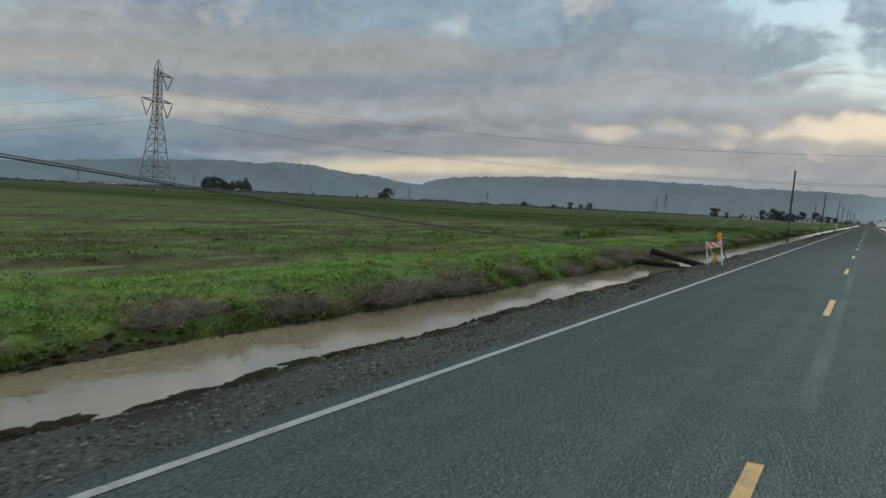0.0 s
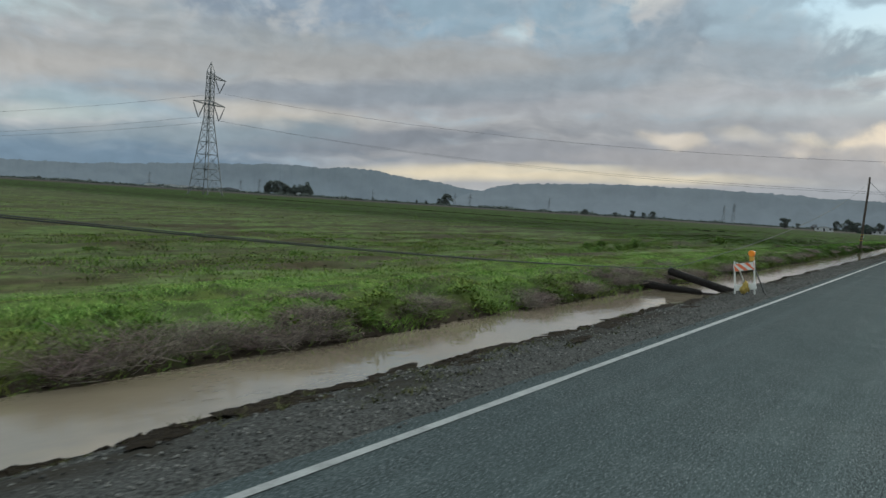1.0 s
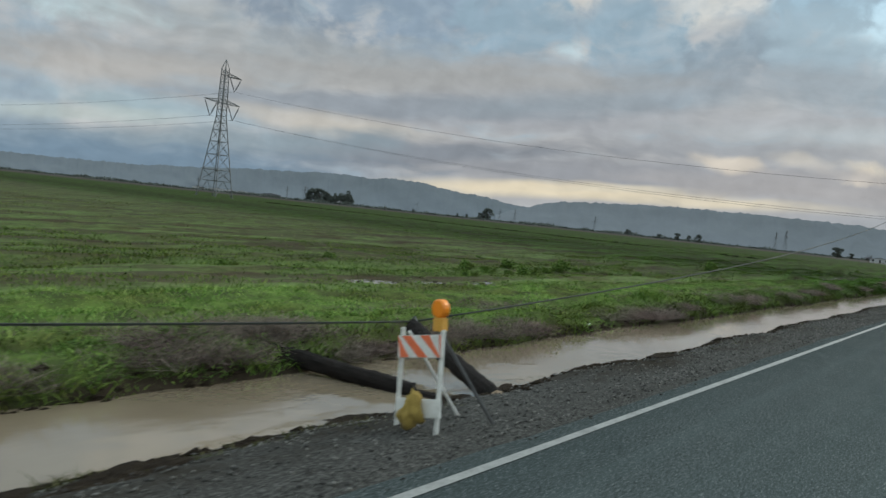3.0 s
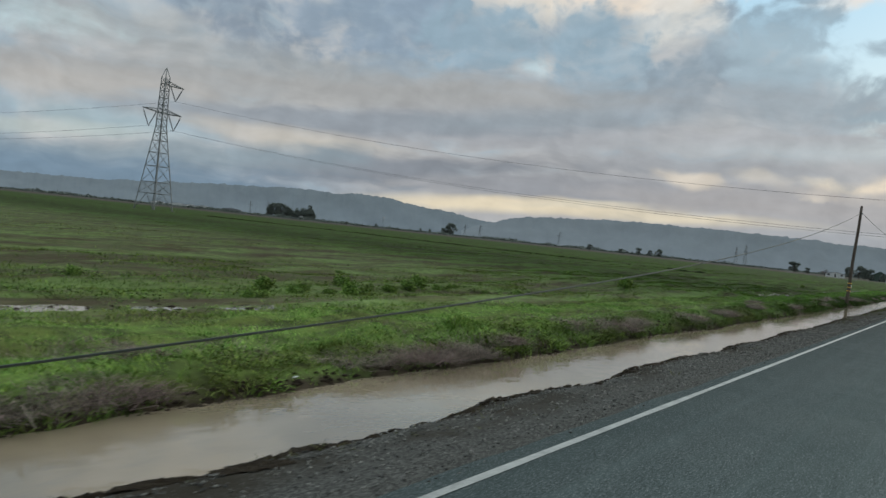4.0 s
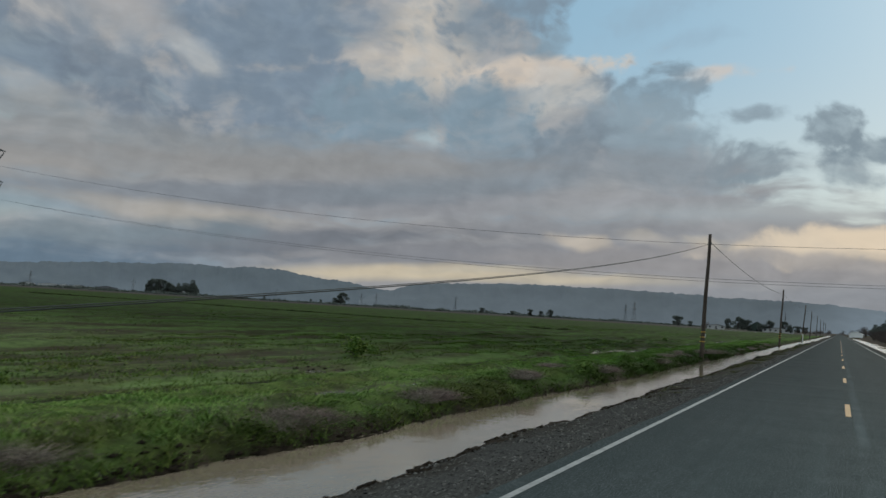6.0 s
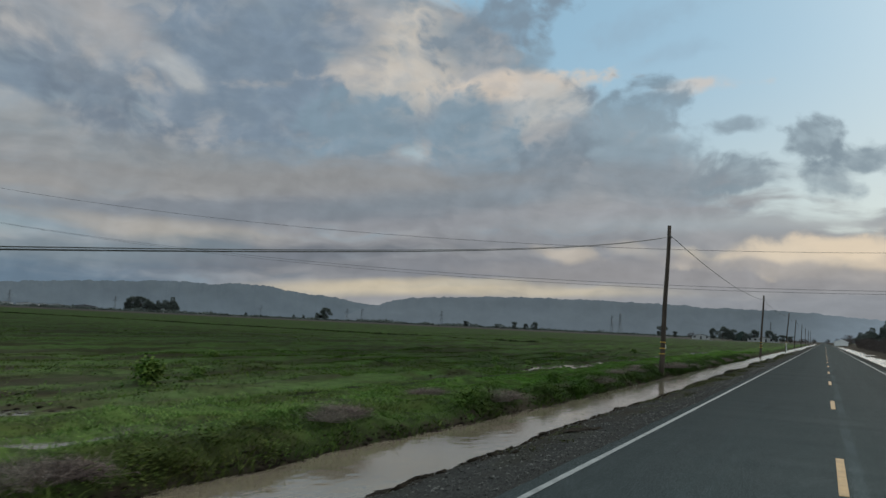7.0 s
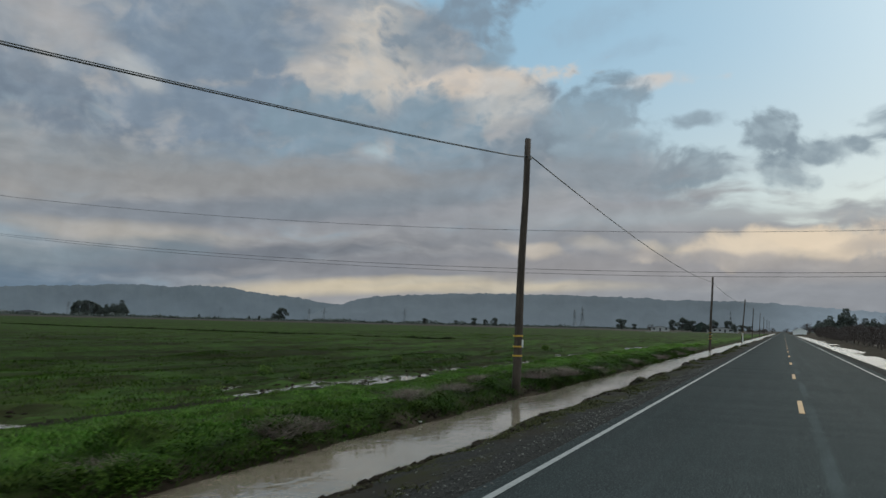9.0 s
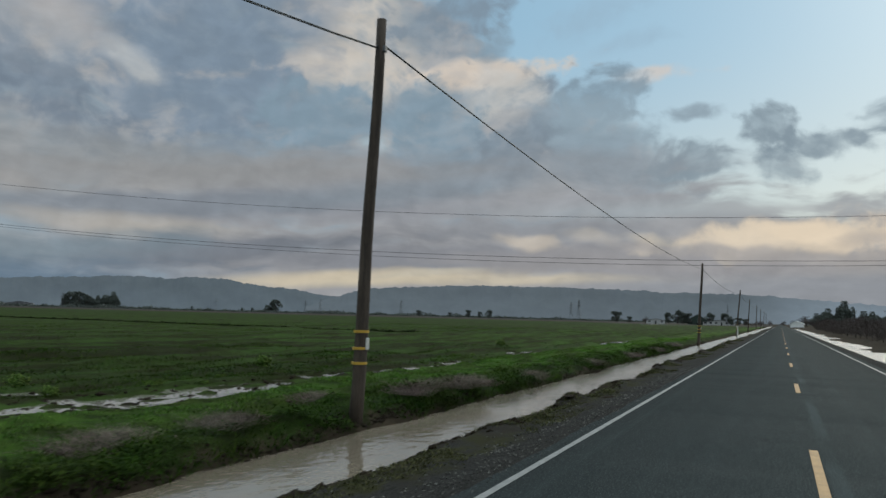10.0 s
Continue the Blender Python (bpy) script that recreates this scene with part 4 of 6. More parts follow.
# ---- utility poles and their cables ----
def utility_pole(x, y, height, lean_x, lean_y, bands=True, cap=None):
    z0 = float(ground_z(x, y)) - 0.25
    base = empty("utility_pole", x, y, z0)
    bm = bmesh.new()
    n = 9
    pts = [(lean_x * k / n + 0.015 * math.sin(k * 1.1), lean_y * k / n, (height - z0) * k / n) for k in range(n + 1)]
    add_tube(bm, pts, [0.132 - 0.042 * k / n for k in range(n + 1)], 14)
    part("shaft", bm, POLE_WOOD, base, "weathered brown timber shaft", smooth=True)

    def at(z):
        k = (z - z0) / (height - z0)
        return lean_x * k, lean_y * k, z - z0
    if bands:
        for z in (1.38, 1.07, 0.80):
            bm = bmesh.new()
            cx, cy, cz = at(z)
            add_tube(bm, [(cx, cy, cz - 0.024), (cx, cy, cz + 0.024)], 0.145, 14)
            part("reflective_band", bm, YELLOW_BAND, base, "yellow reflective band", smooth=False)
        bm = bmesh.new()
        cx, cy, cz = at(1.16)
        add_box(bm, cx + 0.135, cy - 0.06, cz - 0.11, cx + 0.155, cy + 0.05, cz + 0.11, bevel=0.004)
        part("number_tag", bm, TAG_WHITE, base, "small white tag")
    bm = bmesh.new()
    cx, cy, cz = at(height - 0.55)
    add_tube(bm, [(cx, cy - 0.16, cz), (cx, cy + 0.16, cz)], 0.016, 6)
    add_box(bm, cx + 0.06, cy - 0.05, cz - 0.09, cx + 0.13, cy + 0.05, cz + 0.03, bevel=0.008)
    part("cable_clamp", bm, STEEL, base, "steel through-bolt and clamp")
    if cap:
        bm = bmesh.new()
        cx, cy, cz = at(cap)
        add_tube(bm, [(cx, cy, 0.1), (cx, cy, cz)], 0.136, 12)
        part("base_sleeve", bm, TAG_WHITE, base, "pale painted base sleeve")
    return tagged(base, "weathered timber utility pole standing on the ditch bank", "utility pole", group="roadside poles")


utility_pole(-7.56, 118.05, 7.28, 0.30, -0.03)
utility_pole(-7.1, 177.4, 6.93, 0.40, 0.0)
utility_pole(-6.9, 237, 6.95, 0.70, 0.1, cap=1.3)
utility_pole(-7.4, 300, 7.3, 0.45, 0.0, bands=False)
utility_pole(-7.3, 360, 7.3, 0.35, 0.0, bands=False)
utility_pole(-7.3, 421, 7.2, 0.1, 0.0, bands=False)
utility_pole(-7.3, 482, 7.2, 0.2, 0.0, bands=False)
utility_pole(-7.3, 543, 7.2, 0.1, 0.0, bands=False)
utility_pole(-7.4, -15.0, 7.8, 0.0, 0.0)


def cable(points, r, label, group="communication cables"):
    bm = bmesh.new()
    add_tube(bm, points, r, 6)
    return tagged(part("overhead_cable", bm, RUBBER, smooth=True), label, "cable", group=group)


def sagging(a, b, slope, curve, n=40):
    """Points from a to b; the height leaves a with that slope and curve for each metre along the road."""
    a, b = Vector(a), Vector(b)
    length = abs(b.y - a.y)
    out = []
    for k in range(n + 1):
        f = k / n
        d = f * length
        p = a.lerp(b, f)
        p.z = a.z + slope * d + curve * d * d
        out.append(p)
    out[-1].z = b.z
    return out


TIP = (-7.23, 53.75, 0.08)  # the broken pole's top, where both cables hang
for k, r in ((0, 0.0105), (1, 0.0075)):
    side, lift = 0.012 * k, 0.014 * k
    d = 64.4
    cable(sagging((TIP[0] + side, TIP[1], 0.16 + lift), (-7.3 + side, 118.0, 6.71 + lift), 0.048 + 0.0008 * k, (6.55 - (0.048 + 0.0008 * k) * d) / d ** 2), r, "black cable dragged down between a broken pole and a standing one")
    d = 68.6
    cable(sagging((TIP[0] + side, TIP[1], 0.16 + lift), (-7.4 + side, -15.0, 7.24 + 0.12 * k), 0.038, (7.08 + 0.09 * k - 0.038 * d) / d ** 2), r, "black cable sagging low over the grass to the broken pole")
ends = [(-7.18, 118.0, 6.75), (-6.72, 177.4, 6.42), (-6.25, 237.1, 6.4), (-7.0, 300, 6.7), (-7.0, 360, 6.7), (-7.2, 421, 6.7), (-7.1, 482, 6.7), (-7.2, 543, 6.7)]
for a, b in zip(ends, ends[1:]):
    d = b[1] - a[1]
    cable(sagging(a, b, (b[2] - a[2]) / d - 0.038, 0.038 / d, 24), 0.017, "black cable strung tight between timber poles")


# ---- the broken pole and the barricade ----
def broken_pole():
    base = empty("broken_pole")
    rng = random.Random(13)
    a, b = Vector(TIP), Vector((-4.85, 52.5, -0.30))
    def timber(p, q, r, seed):
        bm = bmesh.new()
        n = 44
        add_tube(bm, [p.lerp(q, k / n) for k in range(n + 1)], r, 12)
        way = (q - p).normalized()
        for v in bm.verts:
            f = (v.co - p).dot(way)
            core = p + way * f
            k = 1 + 0.08 * noise.noise(Vector((f * 1.6, seed, 0))) + 0.14 * noise.noise(Vector((f * 2.2, v.co.z * 14, v.co.y * 14 + seed))) + 0.12 * noise.noise(Vector((f * 9, v.co.z * 22, seed)))
            v.co = core + (v.co - core) * k
            if f > (q - p).length - 0.02 or f < 0.02:
                v.co += way * 0.10 * noise.noise(v.co * 13)
        return bm
    bm = timber(a, b, 0.118, 1.3)
    part("upper_length", bm, BLACK_WOOD, base, "black tarred timber, propped on the bank")
    bm = bmesh.new()
    add_tube(bm, [b + Vector((0.02, -0.01, 0)), b + Vector((0.14, -0.10, -0.02)), b + Vector((0.22, -0.15, 0.0))], [0.118, 0.075, 0.02], 9)
    part("splintered_end", bm, RAW_WOOD, base, "pale splintered break")
    c, e = Vector((-7.9, 51.5, -0.20)), Vector((-5.75, 52.05, -0.36))
    bm = timber(c, e, 0.112, 7.7)
    part("lower_length", bm, BLACK_WOOD, base, "black timber length lying in the water")
    bm = bmesh.new()
    add_tube(bm, [(-5.9, 52.1, -0.42), (-5.3, 52.2, -0.40), (-4.8, 52.25, -0.28)], [0.075, 0.07, 0.04], 8)
    part("splinter", bm, BLACK_WOOD, base, "long loose splinter")
    bm = bmesh.new()
    add_tube(bm, [a + Vector((-0.02, 0.0, 0.10)), a + Vector((0.03, 0.0, 0.17)), a + Vector((0.08, 0.0, 0.10))], 0.014, 6)
    part("cable_clamp", bm, STEEL, base, "bent steel clamp")
    tagged(base, "broken black utility pole lying across the flooded ditch", "broken pole")


broken_pole()


def barricade():
    base = empty("traffic_barricade")
    base.matrix_world = pose(-4.09, 50.02, float(ground_z(-4.09, 50.02)) - 0.01, 0, -7.5, -8)
    w, h = 0.51, 0.90
    TILT = Matrix.Translation((0, 0, 0.74)) @ Matrix.Rotation(radians(-4), 4, "Y") @ Matrix.Translation((0, 0, -0.74))
    front = []
    for x in (-w / 2, w / 2):
        bm = bmesh.new()
        add_box(bm, x - 0.018, -0.016, 0, x + 0.018, 0.016, h, bevel=0.005)
        bmesh.ops.transform(bm, matrix=Matrix.Rotation(radians(-5), 4, "X"), verts=bm.verts)
        front.append(part("front_leg", bm, BARRICADE_WHITE, base, "white front leg"))
    for x in (-w / 2 + 0.05, w / 2 - 0.05):
        bm = bmesh.new()
        add_strut(bm, (x, 0.10, h - 0.04), (x + (0.04 if x > 0 else 0.02), 0.74, 0.02), 0.018, 6)
        part("rear_leg", bm, BARRICADE_METAL if x > 0 else BARRICADE_WHITE, base, "dull metal rear leg" if x > 0 else "white rear leg")

    def board(name, z0, z1, label):
        bm = bmesh.new()
        add_box(bm, -w / 2 - 0.02, -0.038, z0, w / 2 + 0.02, -0.012, z1, bevel=0.006)
        bmesh.ops.transform(bm, matrix=Matrix.Rotation(radians(-5), 4, "X") @ TILT, verts=bm.verts)
        return part(name, bm, BARRICADE_WHITE, base, label)
    top = board("striped_board", 0.64, 0.84, "white board with slanted orange stripes")
    board("lower_board", 0.13, 0.29, "plain white lower board")
    slope = 0.20
    for k in range(-1, 4):
        x = -w / 2 + 0.02 + k * 0.235
        quad = [(x, 0.645), (x + 0.115, 0.645), (x + 0.115 - slope * 1.1, 0.835), (x - slope * 1.1, 0.835)]
        lim = w / 2 + 0.015
        quad = [(min(max(a, -lim), lim), b) for a, b in quad]
        if quad[1][0] - quad[0][0] < 0.01 and quad[2][0] - quad[3][0] < 0.01:
            continue
        bm = bmesh.new()
        lo = [bm.verts.new((a, -0.0415, b)) for a, b in quad]
        hi = [bm.verts.new((a, -0.0385, b)) for a, b in quad]
        bm.faces.new(lo)
        bm.faces.new(hi[::-1])
        for i in range(4):
            bm.faces.new((lo[i - 1], lo[i], hi[i], hi[i - 1]))
        bmesh.ops.remove_doubles(bm, verts=bm.verts, dist=0.0005)
        bmesh.ops.transform(bm, matrix=Matrix.Rotation(radians(-5), 4, "X") @ TILT, verts=bm.verts)
        part("stripe", bm, BARRICADE_ORANGE, top, "orange reflective stripe")
    m = Matrix.Translation((w / 2 - 0.06, 0.10, h))
    bm = bmesh.new()
    add_box(bm, -0.055, -0.045, -0.02, 0.055, 0.045, 0.10, m, bevel=0.01)
    lamp = part("warning_lamp", bm, LAMP_YELLOW, base, "yellow battery case of a warning lamp")
    bm = bmesh.new()
    add_tube(bm, [(0, -0.04, 0.175), (0, -0.03, 0.175), (0, 0.03, 0.175), (0, 0.04, 0.175)], [0.068, 0.084, 0.084, 0.068], 16)
    bmesh.ops.transform(bm, matrix=m, verts=bm.verts)
    part("lens", bm, LAMP_ORANGE, lamp, "round amber lens")
    tagged(base, "white folding barricade with orange stripes and amber lamp", "barricade")
    bag = bmesh.new()
    bmesh.ops.create_icosphere(bag, subdivisions=3, radius=1)
    for v in bag.verts:
        p = v.co
        k = 1 + 0.40 * noise.noise(p * 2.6) + 0.30 * noise.noise(p * 6) + 0.12 * noise.noise(p * 14)
        pinch = (0.78 + 0.22 * min(1, abs(p.z - 0.35) * 2.2)) * (1.12 - 0.3 * p.z)
        v.co = Vector((p.x * 0.088 * k * pinch, p.y * 0.08 * k * pinch, p.z * 0.165 * k))
    ob = part("sandbag", bag, SANDBAG, smooth=True)
    ob.matrix_world = pose(-4.08, 49.93, float(ground_z(-4.08, 49.93)) + 0.19, 6, 8, 30)
    tagged(ob, "yellow weighted sandbag slumped over the barricade rail", "sandbag")


barricade()


# ---- the high-voltage line ----
def tower_mesh():
    base = empty("transmission_tower")
    H = 37.7

    def half(z):
        return float(np.interp(z, [0, 22, 35.2], [3.4, 0.95, 0.72]))
    levels = [0, 4.4, 7.4, 11.6, 15.2, 18.4, 20.4, 22.2, 24.0, 25.9, 27.8, 29.7, 31.6, 33.5, 35.2]
    corners = ((-1, -1), (1, -1), (1, 1), (-1, 1))
    for sx, sy in corners:
        bm = bmesh.new()
        for a, b in zip((0, 22), (22, 35.2)):
            add_strut(bm, (sx * half(a), sy * half(a), a), (sx * half(b), sy * half(b), b), 0.13)
        add_strut(bm, (sx * half(35.2), sy * half(35.2), 35.2), (0, 0, H), 0.09)
        part("leg", bm, STEEL, base)
    for f in range(4):
        (ax, ay), (bx, by) = corners[f], corners[(f + 1) % 4]
        bm = bmesh.new()
        for i, (a, b) in enumerate(zip(levels, levels[1:])):
            ha, hb = half(a), half(b)
            p, q, r, s = (ax * ha, ay * ha, a), (bx * ha, by * ha, a), (ax * hb, ay * hb, b), (bx * hb, by * hb, b)
            if i:
                add_strut(bm, p, q, 0.075)
            if i > 0:
                add_strut(bm, p, s, 0.055)
                add_strut(bm, q, r, 0.055)
            else:
                mid = tuple((Vector(r) + Vector(s)) / 2)
                add_strut(bm, p, mid, 0.055)
                add_strut(bm, q, mid, 0.055)
        part("face_bracing", bm, STEEL, base)

    def arm(name, z, reach, side):
        bm = bmesh.new()
        tip = (side * reach, 0, z + 0.3)
        for sy in (-1, 1):
            for zz in (z, z + 1.1):
                add_strut(bm, (side * half(z) * 0.2, sy * half(z), zz), tip, 0.09)
        n = 5
        for k in range(n):
            f, g = k / n, (k + 1) / n
            x0, x1 = side * (half(z) + (reach - half(z)) * f), side * (half(z) + (reach - half(z)) * g)
            add_strut(bm, (x0, half(z) * (1 - f), z + 0.3 * f), (x1, -half(z) * (1 - g), z + 0.3 * g), 0.05)
            add_strut(bm, (x0, -half(z) * (1 - f), z + 1.1 - 0.8 * f), (x1, -half(z) * (1 - g), z + 0.3 * g), 0.05)
        part(name, bm, STEEL, base)

    def vstring(x, z, spread_, drop):
        bm = bmesh.new()
        low = Vector((x, 0, z - drop))
        for s in (-1, 1):
            top = Vector((x + s * spread_, 0, z))
            add_strut(bm, top, low, 0.10, 6)
            for k in range(9):
                p = top.lerp(low, 0.15 + k * 0.08)
                add_strut(bm, p - (low - top).normalized() * 0.05, p + (low - top).normalized() * 0.05, 0.19, 8)
        part("insulator", bm, GLASS_BELL, base, "grey V-shaped insulator string")
    arm("lower_arm", 25.7, 7.3, -1)
    arm("lower_arm", 25.7, 7.3, 1)
    arm("upper_arm", 33.2, 7.2, 1)
    vstring(-4.6, 25.6, 2.3, 4.0)
    vstring(4.6, 25.6, 2.3, 4.0)
    vstring(4.4, 33.2, 2.3, 3.55)
    for sx, sy in corners:
        bm = bmesh.new()
        add_box(bm, sx * 3.4 - 0.5, sy * 3.4 - 0.5, -0.6, sx * 3.4 + 0.5, sy * 3.4 + 0.5, 0.12, bevel=0.05)
        part("footing", bm, CONCRETE, base, "concrete footing")
    return tagged(base, "grey steel lattice transmission tower standing in the field", "transmission tower", group="transmission towers")


LINE_TURN = radians(13)
ALONG = Vector((math.cos(LINE_TURN), math.sin(LINE_TURN), 0))
ACROSS = Vector((-math.sin(LINE_TURN), math.cos(LINE_TURN), 0))
TOWER, TALL = Vector((-187.1, 181.3, -0.15)), 1.045
tower = tower_mesh()
tower.matrix_world = Matrix.Translation(TOWER) @ pose(0, 0, 0, 0, 0, 13 + 90) @ Matrix.Scale(TALL, 4)
SPAN = 356.0
for s in (-1, 1):
    copy_thing(tower, Matrix.Translation(TOWER + ALONG * SPAN * s) @ pose(0, 0, 0, 0, 0, 103))


def conductor(across, z, sag, s, off):
    a = TOWER + ACROSS * (across * TALL + off) + Vector((0, 0, z * TALL - 3.15))
    b = a + ALONG * SPAN * s
    bm = bmesh.new()
    pts = []
    for k in range(49):
        f = k / 48
        p = a.lerp(b, f)
        p.z -= 4 * sag * f * (1 - f)
        pts.append(p)
    add_tube(bm, pts, 0.016, 5)
    if off > 0:
        for k in range(4, 48, 8):
            add_strut(bm, pts[k], pts[k] - ACROSS * 2 * off, 0.05)
    tagged(part("overhead_conductor", bm, WIRE), "grey aluminium conductor strung between lattice towers", "power line", group="transmission conductors")


for across, z, sag in ((-4.6, 24.75, 12.35), (4.6, 24.75, 12.35), (4.4, 32.65, 13.4)):
    for s in (-1, 1):
        for off in (-0.22, 0.22):
            conductor(across, z, sag if s > 0 else 9.4, s, off)


def bearing(a, r, z=0.0):
    """A place r metres out on a bearing (degrees left of the road) from the middle of the drive."""
    return Vector((-math.sin(radians(a)) * r, 65 + math.cos(radians(a)) * r, z))


for a, r, turn, k in ((13.3, 1500, 80, 1.0), (13.9, 1750, 80, 1.0), (26.3, 2100, 60, 1.0), (32.2, 2300, 60, 1.0), (33.3, 2500, 60, 1.0),
                      (48.0, 1900, 30, 0.9), (49.2, 2200, 30, 0.9), (39.5, 2400, 40, 0.9), (3.3, 1650, 90, 1.0), (55.5, 2000, 30, 0.9)):
    t = copy_thing(tower, Matrix.Translation(bearing(a, r, -0.2)) @ pose(0, 0, 0, 0, 0, turn) @ Matrix.Diagonal((k * 1.12, k * 1.12, k, 1)))
    t["label"] = "far grey lattice tower, faint against the hills"


# ---- trees, orchard and farm buildings far off ----
def tree(kind, height, spread_, seed, lean=0.0, bare=False):
    rng = np.random.default_rng(seed)
    base = empty(kind)
    bm = bmesh.new()
    add_tube(bm, [(0, 0, -0.4), (0.03 * height, 0, height * 0.2), (lean + 0.02 * height, 0.01, height * 0.45), (lean, 0, height * 0.8)],
             [height * 0.035, height * 0.026, height * 0.018, height * 0.006], 7)
    tips = []
    for k in range(14 if not bare else 16):
        a = rng.uniform(0, 2 * math.pi)
        z0 = height * rng.uniform(0.1, 0.5)
        tip = Vector((lean + math.cos(a) * spread_ * rng.uniform(0.3, 0.85), math.sin(a) * spread_ * rng.uniform(0.3, 0.85), height * rng.uniform(0.22, 0.88)))
        start = Vector((lean * z0 / height, 0, z0))
        add_tube(bm, [start, start.lerp(tip, 0.5) + Vector((0, 0, 0.04 * height)), tip], [height * 0.013, height * 0.008, height * 0.003], 5)
        tips.append(tip)
    part("trunk", bm, BARK, base)
    tips.append(Vector((lean, 0, height * 0.88)))
    vs, size = [], (0.055 if not bare else 0.012) * height
    for tip in tips:
        n = 150 if not bare else 90
        r = spread_ * rng.uniform(0.36, 0.55) * (1.0 if not bare else 1.1)
        p = rng.normal(0, 1, (n, 3))
        p /= np.linalg.norm(p, axis=1)[:, None]
        p *= (rng.uniform(0.25, 1, n) ** 0.5)[:, None] * r
        p[:, 2] *= 0.75
        p += np.array(tip)
        d1, d2 = rng.normal(0, 1, (n, 3)), rng.normal(0, 1, (n, 3))
        d1 /= np.linalg.norm(d1, axis=1)[:, None]
        d2 /= np.linalg.norm(d2, axis=1)[:, None]
        s = size * rng.uniform(0.6, 1.5, n)[:, None]
        if bare:
            vs.append(np.stack([p - d1 * s * 12 * 0.5, p + d1 * s * 12 * 0.5, p + d2 * s * 0.9], 1))
        else:
            vs.append(np.stack([p - d1 * s, p + d2 * s * 0.8, p + d1 * s], 1))
    v = np.concatenate(vs).reshape(-1, 3)
    v[:, 2] = np.maximum(v[:, 2], height * 0.03)
    crown = new("crown", array_mesh("crown", v, np.arange(len(v)).reshape(-1, 3), BARE if bare else CROWN))
    crown.parent = base
    return base


def plant_trees():
    round_tree = tagged(tree("tree", 10, 4.6, 1), "dark rounded broadleaf tree far across the field", "tree", group="farm trees")
    tall_tree = tagged(tree("tree", 15, 6.2, 2, 0.6), "tall dark eucalyptus tree far across the field", "tree", group="farm trees")
    slim_tree = tagged(tree("tree", 9, 2.2, 3), "slim dark conifer far across the field", "tree", group="farm trees")
    bare_tree = tagged(tree("bare_tree", 9, 4.5, 4, 0.0, True), "leafless grey-brown tree beside the road", "tree", group="bare trees")
    orchard_tree = tagged(tree("orchard_tree", 4.6, 2.6, 5, 0.0, True), "leafless brown orchard tree standing in flood water", "tree", group="orchard trees")
    used = {}
    rng = random.Random(8)

    def put(thing, x, y, k, turn):
        k *= 1.0 if thing is orchard_tree else (0.94 if y > 705 else 0.84) if x < 0 else 0.92
        if thing.name in used:
            copy_thing(thing, pose(x, y, -0.1, 0, 0, turn) @ Matrix.Diagonal((k * 0.98, k * 0.98, k * rng.uniform(0.88, 1.14), 1)))
        else:
            used[thing.name] = True
            thing.matrix_world = pose(x, y, -0.1, 0, 0, turn) @ Matrix.Diagonal((k * 0.98, k * 0.98, k * rng.uniform(0.88, 1.14), 1))
    for x, y, k in ((-760, 747, 1.1), (-754, 748, 1.5), (-748, 753, 1.3), (-744, 752, 1.75), (-738, 757, 1.35), (-735, 758, 1.0)):
        put(round_tree, x, y, k, rng.uniform(0, 360))
    for x, y, k in ((-725, 761, 1.15), (-720, 766, 1.55), (-714, 764, 1.3), (-709, 769, 1.65), (-704, 770, 1.2)):
        put(tall_tree, x, y, k * 0.78, rng.uniform(0, 360))
    put(slim_tree, -730, 760, 1.35, 20)
    for x, y, k in ((-563, 883, 1.55), (-568, 880, 1.1), (-573, 878, 0.8), (-590, 872, 0.45), (-604, 870, 0.4), (-640, 850, 0.35), (-655, 840, 0.4)):
        put(round_tree, x, y, k, rng.uniform(0, 360))
    for x, y, k in ((-262, 815, 0.8), (-270, 812, 0.55), (-280, 806, 0.62), (-297, 800, 0.45), (-326, 790, 0.6)):
        put(round_tree, x, y, k, rng.uniform(0, 360))
    for x, y, k in ((-103, 636, 0.85), (-95, 640, 0.42), (-71, 655, 0.72), (-63, 640, 1.0), (-57, 642, 0.75), (-44, 650, 0.9), (-35, 668, 0.8), (-28, 700, 0.6), (-23, 690, 0.55)):
        put(round_tree, x, y, k, rng.uniform(0, 360))
    for x, y, k in ((-60, 648, 0.62), (-49, 645, 0.5), (-30, 640, 0.45)):
        put(tall_tree, x, y, k, rng.uniform(0, 360))
    for x, y, k in ((-85, 645, 0.6), (-78, 660, 0.6), (-14, 610, 0.8), (-13, 640, 0.9), (-16, 585, 0.6), (-20, 625, 0.9), (-12, 670, 1.0), (-8, 760, 1.0), (9, 790, 1.2), (2, 860, 1.2)):
        put(bare_tree, x, y, k, rng.uniform(0, 360))
    for x, y, k in ((20, 640, 1.0), (26, 655, 1.05), (30, 640, 0.95), (36, 640, 1.5), (46, 640, 1.25), (56, 630, 0.95), (64, 600, 0.8), (30, 700, 1.2), (51, 645, 1.0)):
        put(round_tree if k < 1 else tall_tree, x, y, k * 0.76, rng.uniform(0, 360))
    for x, y, k in ((14, 615, 1.1), (17, 565, 0.95), (16, 680, 1.6), (21, 610, 1.35), (24, 590, 1.15), (14, 720, 1.7), (36, 590, 1.1), (19, 640, 1.5), (27, 625, 1.3)):
        put(bare_tree, x, y, k, rng.uniform(0, 360))
    for row in range(4):
        for k in range(26):
            put(orchard_tree, 11.5 + row * 5.5 + rng.uniform(-0.6, 0.6), 192 + k * 8 + rng.uniform(-1, 1), rng.uniform(0.62, 0.88), rng.uniform(0, 360))


plant_trees()


